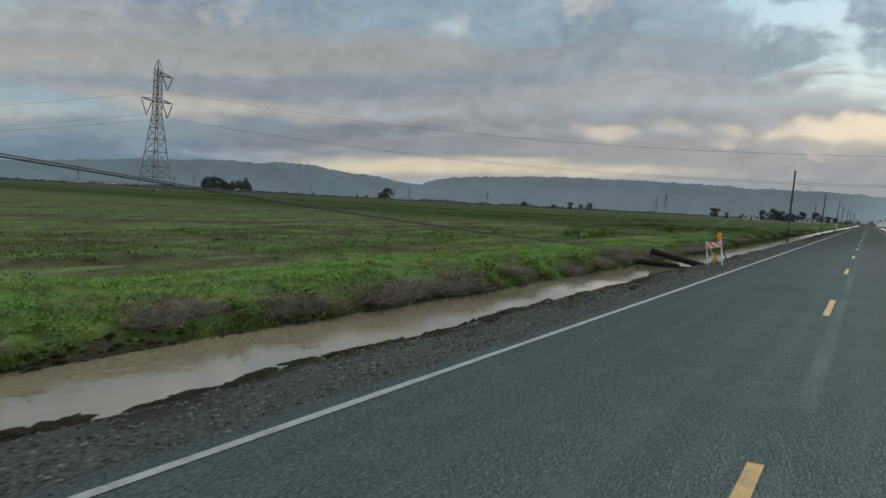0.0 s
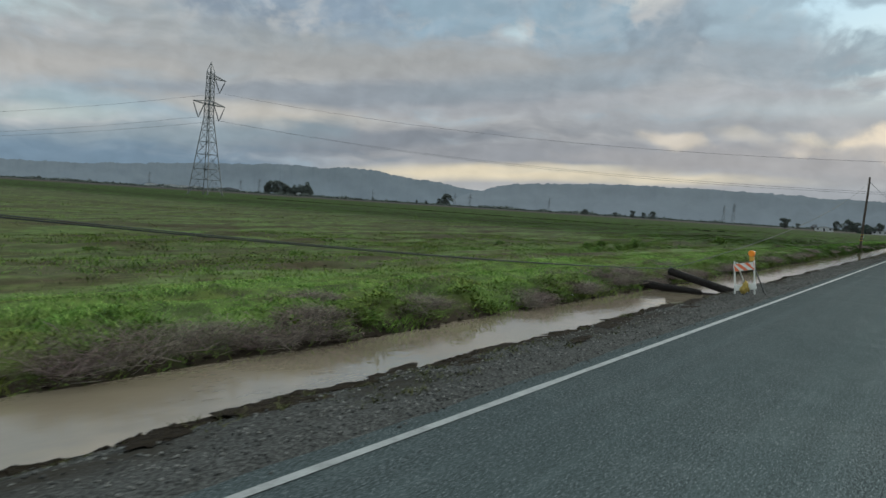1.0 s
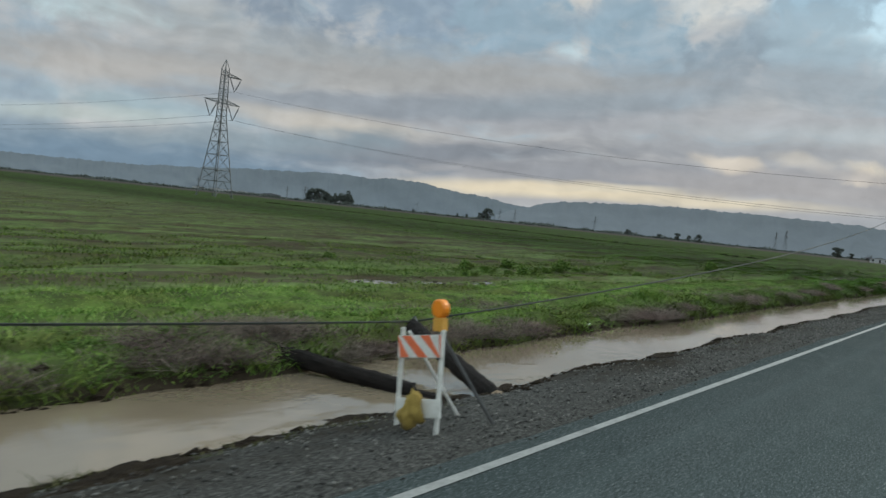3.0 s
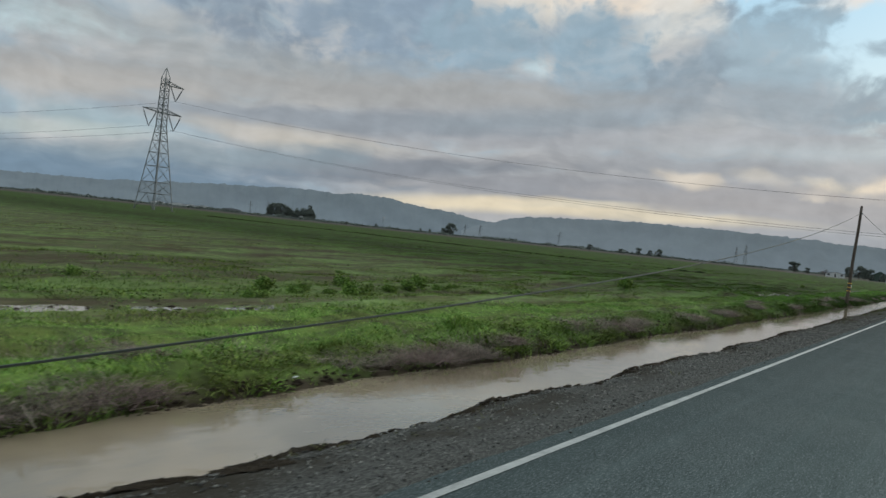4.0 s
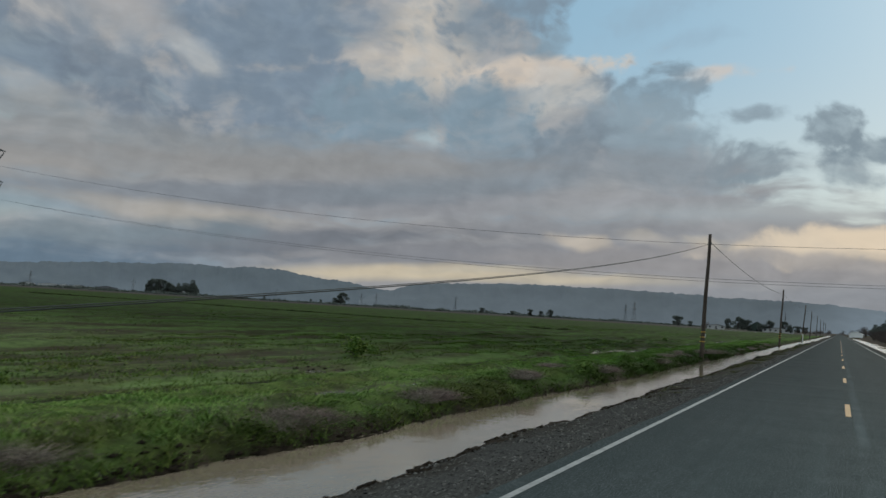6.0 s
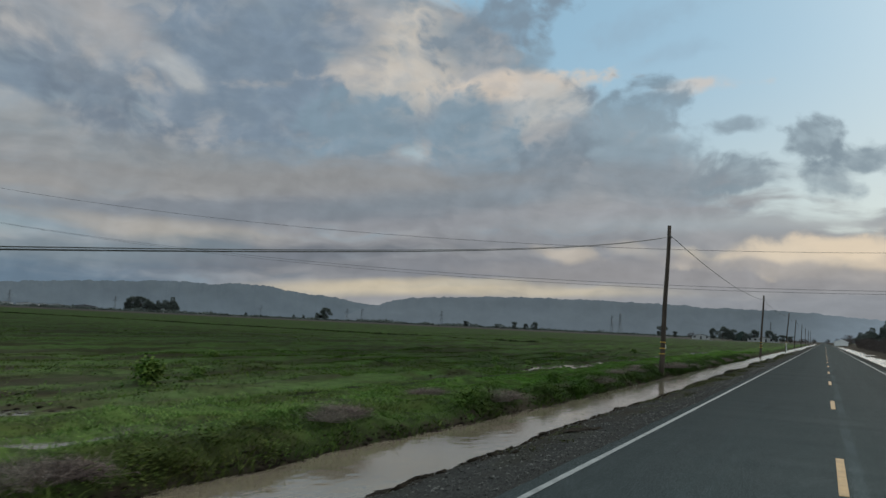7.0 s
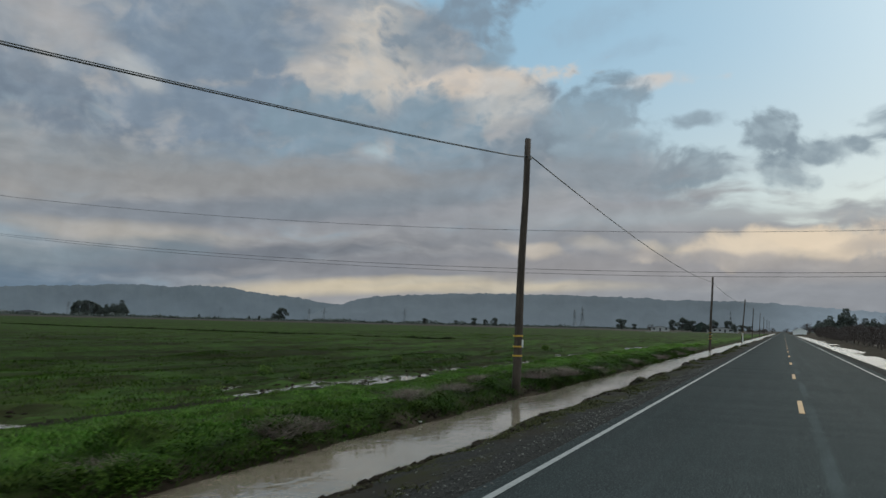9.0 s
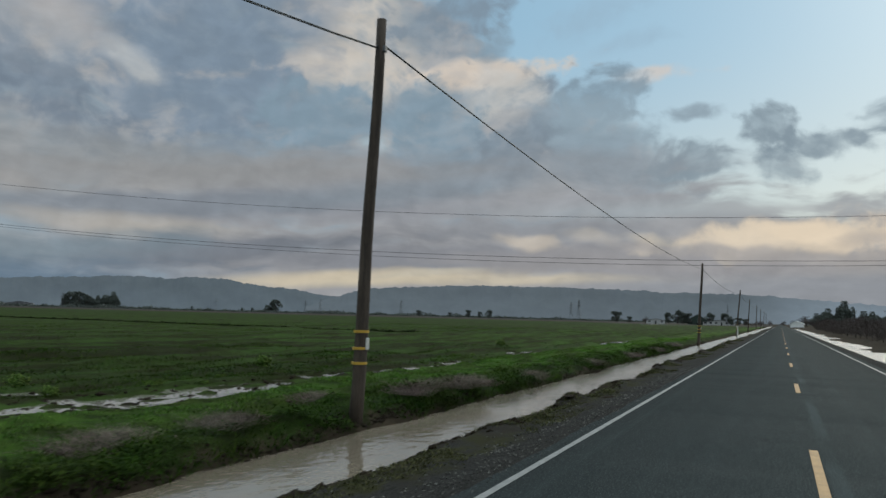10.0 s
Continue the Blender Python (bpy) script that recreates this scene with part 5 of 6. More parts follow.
def far_hedge():
    """The low dark growth and levee along the field's far edge."""
    rng = np.random.default_rng(91)
    n = 26000
    a = rng.uniform(3, 72, n)
    r = rng.uniform(880, 930, n) + 60 * np.sin(a / 9)
    top = 0.8 + 2.6 * vnoise(a * 1.1, 0, 92) ** 2 + 1.5 * vnoise(a * 6.0, 1, 93) ** 3
    p = np.stack([-np.sin(np.radians(a)) * r, 65 + np.cos(np.radians(a)) * r, -0.2 + top * rng.uniform(0, 1, n)], -1)
    d1, d2 = rng.normal(0, 1, (n, 3)), rng.normal(0, 1, (n, 3))
    s = rng.uniform(0.4, 1.0, n)[:, None]
    v = np.stack([p - d1 * s, p + d1 * s, p + d2 * s * 0.7], 1).reshape(-1, 3)
    v[:, 2] = np.maximum(v[:, 2], -0.3)
    tagged(new("far_hedge", array_mesh("far_hedge", v, np.arange(len(v)).reshape(-1, 3), CROWN)), "low dark scrub along the field's far edge", "hedge", kind="stuff")


far_hedge()


def farm_building(x, y, w, d, h, roof, turn, walls, roofing, label, category="house", openings=3):
    base = empty("farmhouse" if category == "house" else "farm_shed", x, y, -0.2, turn)
    bm = bmesh.new()
    add_box(bm, -w / 2, -d / 2, 0, w / 2, d / 2, h)
    part("wall", bm, walls, base)
    bm = bmesh.new()
    prof = [(-w / 2 - 0.5, h - 0.05), (0, h + roof), (w / 2 + 0.5, h - 0.05), (w / 2 + 0.5, h + 0.12), (0, h + roof + 0.2), (-w / 2 - 0.5, h + 0.12)]
    a = [bm.verts.new((px, -d / 2 - 0.5, pz)) for px, pz in prof]
    b = [bm.verts.new((px, d / 2 + 0.5, pz)) for px, pz in prof]
    bm.faces.new((a[0], a[1], a[4], a[5]))
    bm.faces.new((a[1], a[2], a[3], a[4]))
    bm.faces.new((b[0], b[5], b[4], b[1]))
    bm.faces.new((b[1], b[4], b[3], b[2]))
    for i in range(6):
        j = (i + 1) % 6
        bm.faces.new((a[i], b[i], b[j], a[j]))
    part("roof", bm, roofing, base)
    for gy in (-d / 2 + 0.01, d / 2 - 0.01):
        bm = bmesh.new()
        bm.faces.new([bm.verts.new(p) for p in ((-w / 2, gy, h), (w / 2, gy, h), (0, gy, h + roof))][::1 if gy < 0 else -1])
        part("gable", bm, walls, base)
    for k in range(openings):
        cx = -w / 2 + w * (k + 0.5) / openings
        bm = bmesh.new()
        door = k == openings // 2
        add_box(bm, cx - (0.5 if door else 0.7), -d / 2 - 0.06, 0.05 if door else 1.0, cx + (0.5 if door else 0.7), -d / 2 + 0.02, 2.1)
        part("door" if door else "window", bm, WINDOW_DARK, base)
    return tagged(base, label, category, group="farm buildings")


farm_building(-77.5, 640, 12, 8, 2.2, 1.2, 8, HOUSE_WHITE, HOUSE_ROOF, "low white farmhouse with a grey roof among trees")
farm_building(-52, 655, 12, 12, 3.2, 3.6, 5, BARN_GREEN, BARN_GREEN, "dark green barn with a gabled roof", "shed")
farm_building(-38, 650, 20, 9, 1.9, 1.5, 4, HOUSE_WHITE, HOUSE_ROOF, "long white farm shed with a low grey roof", "shed", 6)
farm_building(8.6, 600, 7, 8, 2.3, 1.4, -4, PALE_PAINT, PALE_PAINT, "small white house with a pale roof beside the road", "house", 0)
farm_building(36, 575, 16, 8, 2.6, 1.2, -8, HOUSE_WHITE, HOUSE_ROOF, "low white farm building beside the orchard", "shed")
farm_building(-820, 735, 26, 10, 3.5, 2, 45, HOUSE_ROOF, HOUSE_ROOF, "low grey farm shed far across the field", "shed", 2)
for a, r, w in ((52.6, 1500, 26), (53.4, 1540, 18), (54.3, 1480, 34), (55.6, 1520, 22), (50.9, 1560, 20)):
    p = bearing(a, r)
    farm_building(p.x, p.y, w, 12, 4.0, 2.0, 45, HOUSE_WHITE, HOUSE_ROOF, "far pale farm shed below the hills", "shed", 3)
farm_building(-716, 762, 8, 7, 3.2, 2, 45, HOUSE_WHITE, HOUSE_ROOF, "small white farmhouse under dark trees", "house", 2)


# ---- grass, weeds, brush and stones ----
def blades(name, x, y, z, h, w, lean, mat, label, seed):
    """Narrow bent blades, one for each place."""
    rng = np.random.default_rng(seed)
    n = len(x)
    a, b = rng.uniform(0, 2 * np.pi, n), rng.uniform(0, 2 * np.pi, n)
    side = np.stack([np.cos(a), np.sin(a), 0 * a], -1) * (w / 2)[:, None]
    out = np.stack([np.cos(b), np.sin(b), 0 * b], -1) * (lean * h)[:, None]
    p = np.stack([x, y, z], -1)
    up = np.stack([0 * h, 0 * h, h], -1)
    v = np.stack([p - side, p + side, p + out * 0.35 + up * 0.6 - side * 0.75, p + out * 0.35 + up * 0.6 + side * 0.75, p + out + up * 0.95], 1).reshape(-1, 3)
    i = np.arange(n)[:, None] * 5
    t = np.concatenate([i + np.array([[0, 1, 3]]), i + np.array([[0, 3, 2]]), i + np.array([[2, 3, 4]])])
    return tagged(new(name, array_mesh(name, v, t, mat)), label, "grass", kind="stuff")


def tufts(rng, n, x0, x1, y0, y1, per, radius, keep):
    """Places of blades gathered in tufts; keep(x, y) gives the chance that a tuft stands there, in 0..1."""
    x, y = rng.uniform(x0, x1, n), rng.uniform(y0, y1, n)
    ok = rng.uniform(0, 1, n) < keep(x, y)
    x, y = x[ok], y[ok]
    k = len(x)
    size = rng.uniform(0.6, 1.3, k)
    X = np.repeat(x, per) + rng.normal(0, radius, k * per) * np.repeat(size, per)
    Y = np.repeat(y, per) + rng.normal(0, radius, k * per) * np.repeat(size, per)
    return X, Y, np.repeat(size, per)


def clumped(x, y, seed, size=0.55):
    """How tall the growth stands from place to place: low lawn between uneven clumps."""
    a, b = vnoise(x / size, y / (size * 1.7), seed), vnoise(x / (size * 3), y / (size * 5), seed + 1)
    return 0.5 + 2.0 * np.clip(a - 0.42, 0, 1) + 0.8 * np.clip(b - 0.5, 0, 1)


def grow():
    rng = np.random.default_rng(11)

    def dry_land(x, y):
        return (ground_z(x, y) > WATER_Z + 0.02).astype(float)
    # tall growth along the crest and face of the far bank
    X, Y, S = tufts(rng, 26000, -8.9, -7.0, 16, 165, 9, 0.06, lambda x, y: dry_land(x, y) * (0.35 + 0.65 * vnoise(x / 0.8, y / 1.4, 41)))
    n = len(X)
    pick = rng.uniform(0, 1, n) < np.clip((Y - 60) / 30, 0.25, 0.6)
    for name, sel, mat, label in (("bank_grass", ~pick, BANK_GREEN, "tall olive green grass along the ditch bank"), ("bank_sward", pick, LUSH, "fresh bright grass over the ditch bank")):
        x, y, s, k = X[sel], Y[sel], S[sel], int(sel.sum())
        blades(name, x, y, ground_z(x, y) - 0.02, s * clumped(x, y, 101, 0.4) * rng.uniform(0.03, 0.12, k), rng.uniform(0.010, 0.024, k), rng.uniform(0.5, 2.0, k), mat, label, 1)
    X, Y, S = tufts(rng, 16000, -9.6, -7.5, 16, 165, 8, 0.10, lambda x, y: np.clip((vnoise(x / 0.7, y / 2.4, 48) - 0.42) * 3, 0, 1) * np.clip(1.4 - (y - 30) / 60, 0.35, 1) * 0.6)
    n = len(X)
    blades("dead_grass", X, Y, ground_z(X, Y), S * rng.uniform(0.05, 0.17, n), rng.uniform(0.004, 0.010, n), rng.uniform(0.6, 2.6, n), DRY, "matted dead grass on the ditch bank", 12)
    y = rng.uniform(16, 170, 16000)
    x = -7.38 + 0.40 * (vnoise(y / 3.1, 5.5, 3) - 0.5) + rng.normal(0, 0.10, 16000)
    ok = (vnoise(y / 1.1, 3.3, 47) > 0.42) & ((y < 33) | (y > 37)) & (ground_z(x, y) > WATER_Z - 0.05)
    x, y = x[ok], y[ok]
    n = len(x)
    blades("edge_grass", x, y, ground_z(x, y) - 0.02, rng.uniform(0.06, 0.24, n), rng.uniform(0.010, 0.024, n), rng.uniform(0.6, 2.2, n), BANK_GREEN, "grass hanging over the edge of the ditch water", 9)
    # short bright sward behind it
    X, Y, S = tufts(rng, 56000, -12.6, -8.3, 16, 190, 9, 0.20, lambda x, y: (wet(x, y) < 0.05) * (0.3 + 0.7 * vnoise(x / 1.2, y / 2.6, 42)) * (1 - 0.85 * (np.abs(x + 12.0) < 0.25) * (y > 74)))
    n = len(X)
    blades("sward_grass", X, Y, ground_z(X, Y) - 0.01, clumped(X, Y, 103) * rng.uniform(0.03, 0.085, n), rng.uniform(0.009, 0.020, n), rng.uniform(0.4, 1.8, n), LUSH, "short bright green sward behind the ditch", 2)
    # rough crop rows across the field
    def rows(x, y):
        crest = 0.5 + 0.5 * np.sin(2 * math.pi * (x + 0.8 * vnoise(y / 9, x / 5, 5)) / 2.3)
        dry = (ground_z(x, y) > PUDDLE_Z + 0.005) | (x < -15)
        streak = vnoise(x / 0.7, y / 16, 43) * vnoise(x / 2.6, y / 30, 44)
        return dry * (wet(x, y) < 0.05) * np.clip(0.02 + 0.12 * crest + 4.4 * (streak - 0.18), 0.03, 1) * np.clip(1.25 + (x + 12) / 75, 0.25, 1)
    X, Y, S = tufts(rng, 72000, -75, -11.8, 14, 240, 8, 0.20, rows)
    n = len(X)
    Y = Y + rng.normal(0, 0.5, n)
    ok = ((ground_z(X, Y) > PUDDLE_Z + 0.005) | (X < -15)) & (wet(X, Y) < 0.3)
    X, Y, S = X[ok], Y[ok], S[ok]
    n = len(X)
    far = np.clip((-X - 12) / 40, 0, 1)
    blades("field_growth", X, Y, ground_z(X, Y) - 0.02, S * clumped(X, Y, 105, 0.8) * rng.uniform(0.022, 0.08, n), rng.uniform(0.010, 0.026, n) * (1 + 1.6 * far), rng.uniform(0.3, 1.3, n), FIELD_GREEN, "rough weedy crop rows in the wet field", 3)
    X, Y, S = tufts(rng, 36000, -26, -12, 20, 140, 8, 0.14, lambda x, y: (wet(x, y) < 0.05) * np.clip(4.5 * (vnoise(x / 0.8, y / 5, 49) - 0.42), 0.04, 1))
    n = len(X)
    blades("rough_tufts", X, Y, ground_z(X, Y) - 0.01, S * rng.uniform(0.03, 0.11, n), rng.uniform(0.010, 0.024, n), rng.uniform(0.3, 1.6, n), BANK_GREEN, "darker rough tufts along the crop rows", 13)
    # the weedy verge of the track that crosses the field
    x = -35 - 135 * rng.uniform(0, 1, 34000) ** 0.8
    y = 176.5 - 0.06 * x + rng.normal(0, 0.4, 34000)
    n = len(x)
    blades("track_verge", x, y, ground_z(x, y) - 0.02, rng.uniform(0.14, 0.34, n), rng.uniform(0.05, 0.14, n), rng.uniform(0.2, 0.9, n), TRACK, "dark weedy verge of a track across the field", 8)
    # low weeds on the shoulder's muddy edge and the right verge
    X, Y, S = tufts(rng, 40000, -5.6, -3.9, 16, 200, 9, 0.06, lambda x, y: dry_land(x, y) * np.clip((vnoise(x / 0.5, y / 2.2, 45) - 0.34 - 0.32 * np.clip((x + 4.8) / 0.7, 0, 1)) * 4, 0, 1) * np.where(y < 50, 0.4, np.clip((y - 80) / 40, 0.08, 1)))
    n = len(X)
    blades("shoulder_grass", X, Y, ground_z(X, Y) - 0.01, S * (1 + 0.35 * np.clip((Y - 106) / 10, 0, 1) * np.clip((-4.3 - X) / 0.4, 0, 1)) * clumped(X, Y, 107, 0.3) * rng.uniform(0.015, 0.06, n), rng.uniform(0.008, 0.02, n), rng.uniform(0.5, 2.6, n), MOSS, "olive-brown turf creeping over the gravel edge", 4)


grow()


def rosettes(name, places, mat, label, seed, leaves=26, low=0.5, leaf=0.36):
    """Broad-leaved weeds: many bent leaves round each place (x, y, radius, height)."""
    rng = np.random.default_rng(seed)
    x, y, r, h = (np.repeat(np.array(c, float), leaves) for c in zip(*places))
    n = len(x)
    a = rng.uniform(0, 2 * np.pi, n)
    d = np.stack([np.cos(a), np.sin(a), 0 * a], -1)
    s = np.stack([-np.sin(a), np.cos(a), 0 * a], -1)
    k = rng.uniform(0, 1, n) ** 0.7
    root = np.stack([x, y, ground_z(x, y)], -1) + d * (r * 0.75 * k)[:, None] + np.array([0, 0, 1.0]) * (h * rng.uniform(low * 0.2, 1, n) * (1 - 0.5 * k))[:, None]
    size = (leaf * r * rng.uniform(0.4, 1, n))[:, None]
    lift = rng.uniform(-0.3, 0.7, n)[:, None] * np.array([0, 0, 1.0])
    tip = root + d * size + lift * size
    mid = root + d * size * 0.5 + lift * size * 0.75
    v = np.stack([root, mid - s * size * 0.28, tip, mid + s * size * 0.28], 1).reshape(-1, 3)
    i = np.arange(n)[:, None] * 4
    t = np.concatenate([i + np.array([[0, 1, 3]]), i + np.array([[1, 2, 3]])])
    return tagged(new(name, array_mesh(name, v, t, mat)), label, "weeds", kind="stuff")


def weeds():
    rng = random.Random(21)
    bank_, strip_, field_ = [], [], []
    while len(bank_) < 1300:
        x, y = -7.25 - 1.45 * rng.random() ** 1.6, rng.uniform(17, 165)
        if float(ground_z(x, y)) > WATER_Z + 0.03 and float(vnoise(x / 0.9, y / 2.2, 51)) > 0.42:
            bank_.append((x, y, rng.uniform(0.10, 0.28), rng.uniform(0.06, 0.26)))
    while len(strip_) < 420:
        x, y = rng.uniform(-14.5, -8.5), rng.uniform(17, 190)
        if float(vnoise(x / 1.5, y / 3, 52)) > 0.5:
            strip_.append((x, y, rng.uniform(0.08, 0.22), rng.uniform(0.03, 0.14)))
    while len(field_) < 2600:
        x, y = -13 - 30 * rng.random() ** 2.0, rng.uniform(18, 230)
        if float(vnoise(x / 3, y / 6, 53)) > 0.5 and float(ground_z(x, y)) > PUDDLE_Z - 0.02:
            field_.append((x, y, rng.uniform(0.10, 0.26), rng.uniform(0.04, 0.15)))
    tussocks, row_weeds = [], []
    while len(tussocks) < 420:
        x, y = rng.uniform(-8.0, -7.28), rng.uniform(18, 165)
        if float(ground_z(x, y)) > WATER_Z + 0.02 and float(vnoise(3.3, y / 2.6, 54)) > 0.45:
            tussocks.append((x, y, rng.uniform(0.20, 0.46), rng.uniform(0.14, 0.36)))
    rosettes("bank_tussocks", tussocks, BANK_GREEN, "leafy tussocks overhanging the ditch water", 10, 150, 0.2, 0.24)
    while len(row_weeds) < 900:
        x, y = rng.gauss(-15.0 if rng.random() < 0.65 else -18.4, 0.5), rng.uniform(27, 150)
        if float(vnoise(x / 0.8, y / 3.5, 55)) > 0.52 and float(ground_z(x, y)) > PUDDLE_Z:
            row_weeds.append((x, y, rng.uniform(0.14, 0.30), rng.uniform(0.10, 0.28)))
    rosettes("row_weeds", row_weeds, LEAF, "dark leafy weeds in a row beside the wet furrow", 14, 34)
    rosettes("bank_weeds", bank_, LEAF, "broad-leaved dark green weeds on the ditch bank", 5, 44, 0.5, 0.28)
    rosettes("sward_weeds", strip_, LEAF, "low broad-leaved weeds in the green strip", 6, 16)
    rosettes("field_weeds", field_, LEAF, "broad-leaved weeds scattered in the crop rows", 7, 22)


weeds()


def leafy_bush(seed, height, spread_):
    rng = np.random.default_rng(seed)
    base = empty("leafy_bush")
    bm = bmesh.new()
    tips = []
    for k in range(8):
        a = rng.uniform(0, 2 * math.pi)
        tip = Vector((math.cos(a) * spread_ * rng.uniform(0.1, 0.7), math.sin(a) * spread_ * rng.uniform(0.1, 0.7), height * rng.uniform(0.3, 0.8)))
        add_tube(bm, [(0, 0, -0.05), tip * 0.5 + Vector((0, 0, 0.05)), tip], [0.014, 0.010, 0.005], 5)
        tips.append(tip)
    part("stem", bm, BARK, base)
    c = np.array([tuple(t) for t in tips])
    n = 900
    p = c[rng.integers(0, len(c), n)] + rng.normal(0, 1, (n, 3)) * np.array([spread_, spread_, height]) * 0.2
    p[:, 2] = np.clip(p[:, 2], 0.03, None)
    d = rng.normal(0, 1, (n, 3))
    d /= np.linalg.norm(d, axis=1)[:, None]
    s = np.cross(d, rng.normal(0, 1, (n, 3)))
    s /= np.linalg.norm(s, axis=1)[:, None]
    k = rng.uniform(0.08, 0.17, n)[:, None] * height / 0.8
    v = np.stack([p, p + d * k * 0.5 - s * k * 0.32, p + d * k, p + d * k * 0.5 + s * k * 0.32], 1).reshape(-1, 3)
    i = np.arange(n)[:, None] * 4
    t = np.concatenate([i + np.array([[0, 1, 3]]), i + np.array([[1, 2, 3]])])
    leaves = new("leaves", array_mesh("leaves", v, t, LEAF))
    leaves.parent = base
    return tagged(base, "dark green leafy bush growing in the field", "bush", group="field bushes")


def dry_brush(seed, length, height, depth):
    """A heap of dead stems, tangled and leaning: fine twigs over a few thick stems."""
    rng = np.random.default_rng(seed)
    base = empty("dead_brush")
    for name, n, thin, thick, share in (("twig_tangle", 1150, 0.0014, 0.0040, 1.0), ("stem_tangle", 60, 0.0050, 0.0090, 0.85)):
        root = np.stack([rng.normal(0, depth * 0.35, n), rng.uniform(-length / 2, length / 2, n), 0 * np.ones(n)], -1)
        a = rng.uniform(0, 2 * np.pi, n)
        end = (1 - (2 * root[:, 1] / length) ** 2) * 0.7 + 0.3
        tip = root + np.stack([np.cos(a) * depth * 0.8, np.sin(a) * 0.45 * length / 2.2, share * height * end * rng.uniform(0.15, 1.0, n)], -1)
        bend = (root + tip) / 2 + rng.normal(0, 0.06, (n, 3)) + np.array([0, 0, 0.14 * height])
        w = rng.uniform(thin, thick, n)[:, None]
        s = rng.normal(0, 1, (n, 3))
        s /= np.linalg.norm(s, axis=1)[:, None]
        q = np.cross(s, tip - root)
        q /= np.linalg.norm(q, axis=1)[:, None]
        v = np.stack([root - s * w, root + s * w, root + q * w, bend - s * w, bend + s * w, bend + q * w, tip], 1).reshape(-1, 3)
        i = np.arange(n)[:, None] * 7
        t = np.concatenate([i + np.array([f]) for f in ([0, 1, 4], [0, 4, 3], [1, 2, 5], [1, 5, 4], [2, 0, 3], [2, 3, 5], [3, 4, 6], [4, 5, 6], [5, 3, 6])])
        ob = new(name, array_mesh(name, v, t, DRY))
        ob.parent = base
    return tagged(base, "heap of dead grey-brown brush on the ditch bank", "brush", group="dead brush")


def plant_bushes():
    rng = random.Random(31)
    kinds = [leafy_bush(61, 0.75, 0.55), leafy_bush(62, 0.6, 0.7), leafy_bush(63, 0.5, 0.5)]
    spots = [(-15.2, 92.2, 1.0), (-15.0, 70.2, 0.9), (-15.2, 72.0, 0.8), (-15.6, 74.0, 1.0), (-14.8, 66.0, 0.7), (-15.8, 76.5, 0.9), (-14.2, 78.6, 0.7), (-14.6, 30.2, 0.8),
             (-15.4, 93.8, 0.6), (-16.2, 95.0, 0.7), (-14.0, 112.4, 0.8), (-15.2, 114.6, 0.7), (-16.5, 118, 0.7), (-13.9, 99.2, 0.5), (-17.5, 84.0, 0.6), (-19, 63.5, 0.7),
             (-17.0, 57.8, 0.6), (-16.2, 69.0, 0.8), (-16.6, 71.2, 0.9), (-17.2, 47.0, 0.6), (-18.5, 40.6, 0.7), (-15.6, 126.0, 0.7), (-17.0, 133.5, 0.8), (-13.8, 140.0, 0.7),
             (-16.0, 150.0, 0.8), (-20.5, 52.0, 0.6), (-22.0, 77.0, 0.7), (-24.0, 104.0, 0.7), (-14.6, 105.4, 0.6), (-13.6, 121.0, 0.6),
             (-15.8, 67.1, 0.8), (-15.5, 68.2, 0.75), (-15.3, 69.3, 0.9), (-15.4, 73.2, 0.85), (-15.4, 75.2, 0.8), (-15.0, 77.6, 0.7), (-14.2, 117.0, 0.5), (-13.9, 119.6, 0.5), (-14.4, 122.5, 0.6)]
    for k, (x, y, s) in enumerate(spots):
        m = pose(x, y, float(ground_z(x, y)) - 0.03, 0, 0, rng.uniform(-25, 25)) @ Matrix.Diagonal((s * 0.8, s * 1.0, s * 0.72, 1))
        if k < 3:
            kinds[k].matrix_world = m
        else:
            copy_thing(kinds[k % 3], m)
    brush = [dry_brush(71, 2.8, 0.50, 0.60), dry_brush(72, 1.7, 0.42, 0.50), dry_brush(73, 1.2, 0.34, 0.42)]
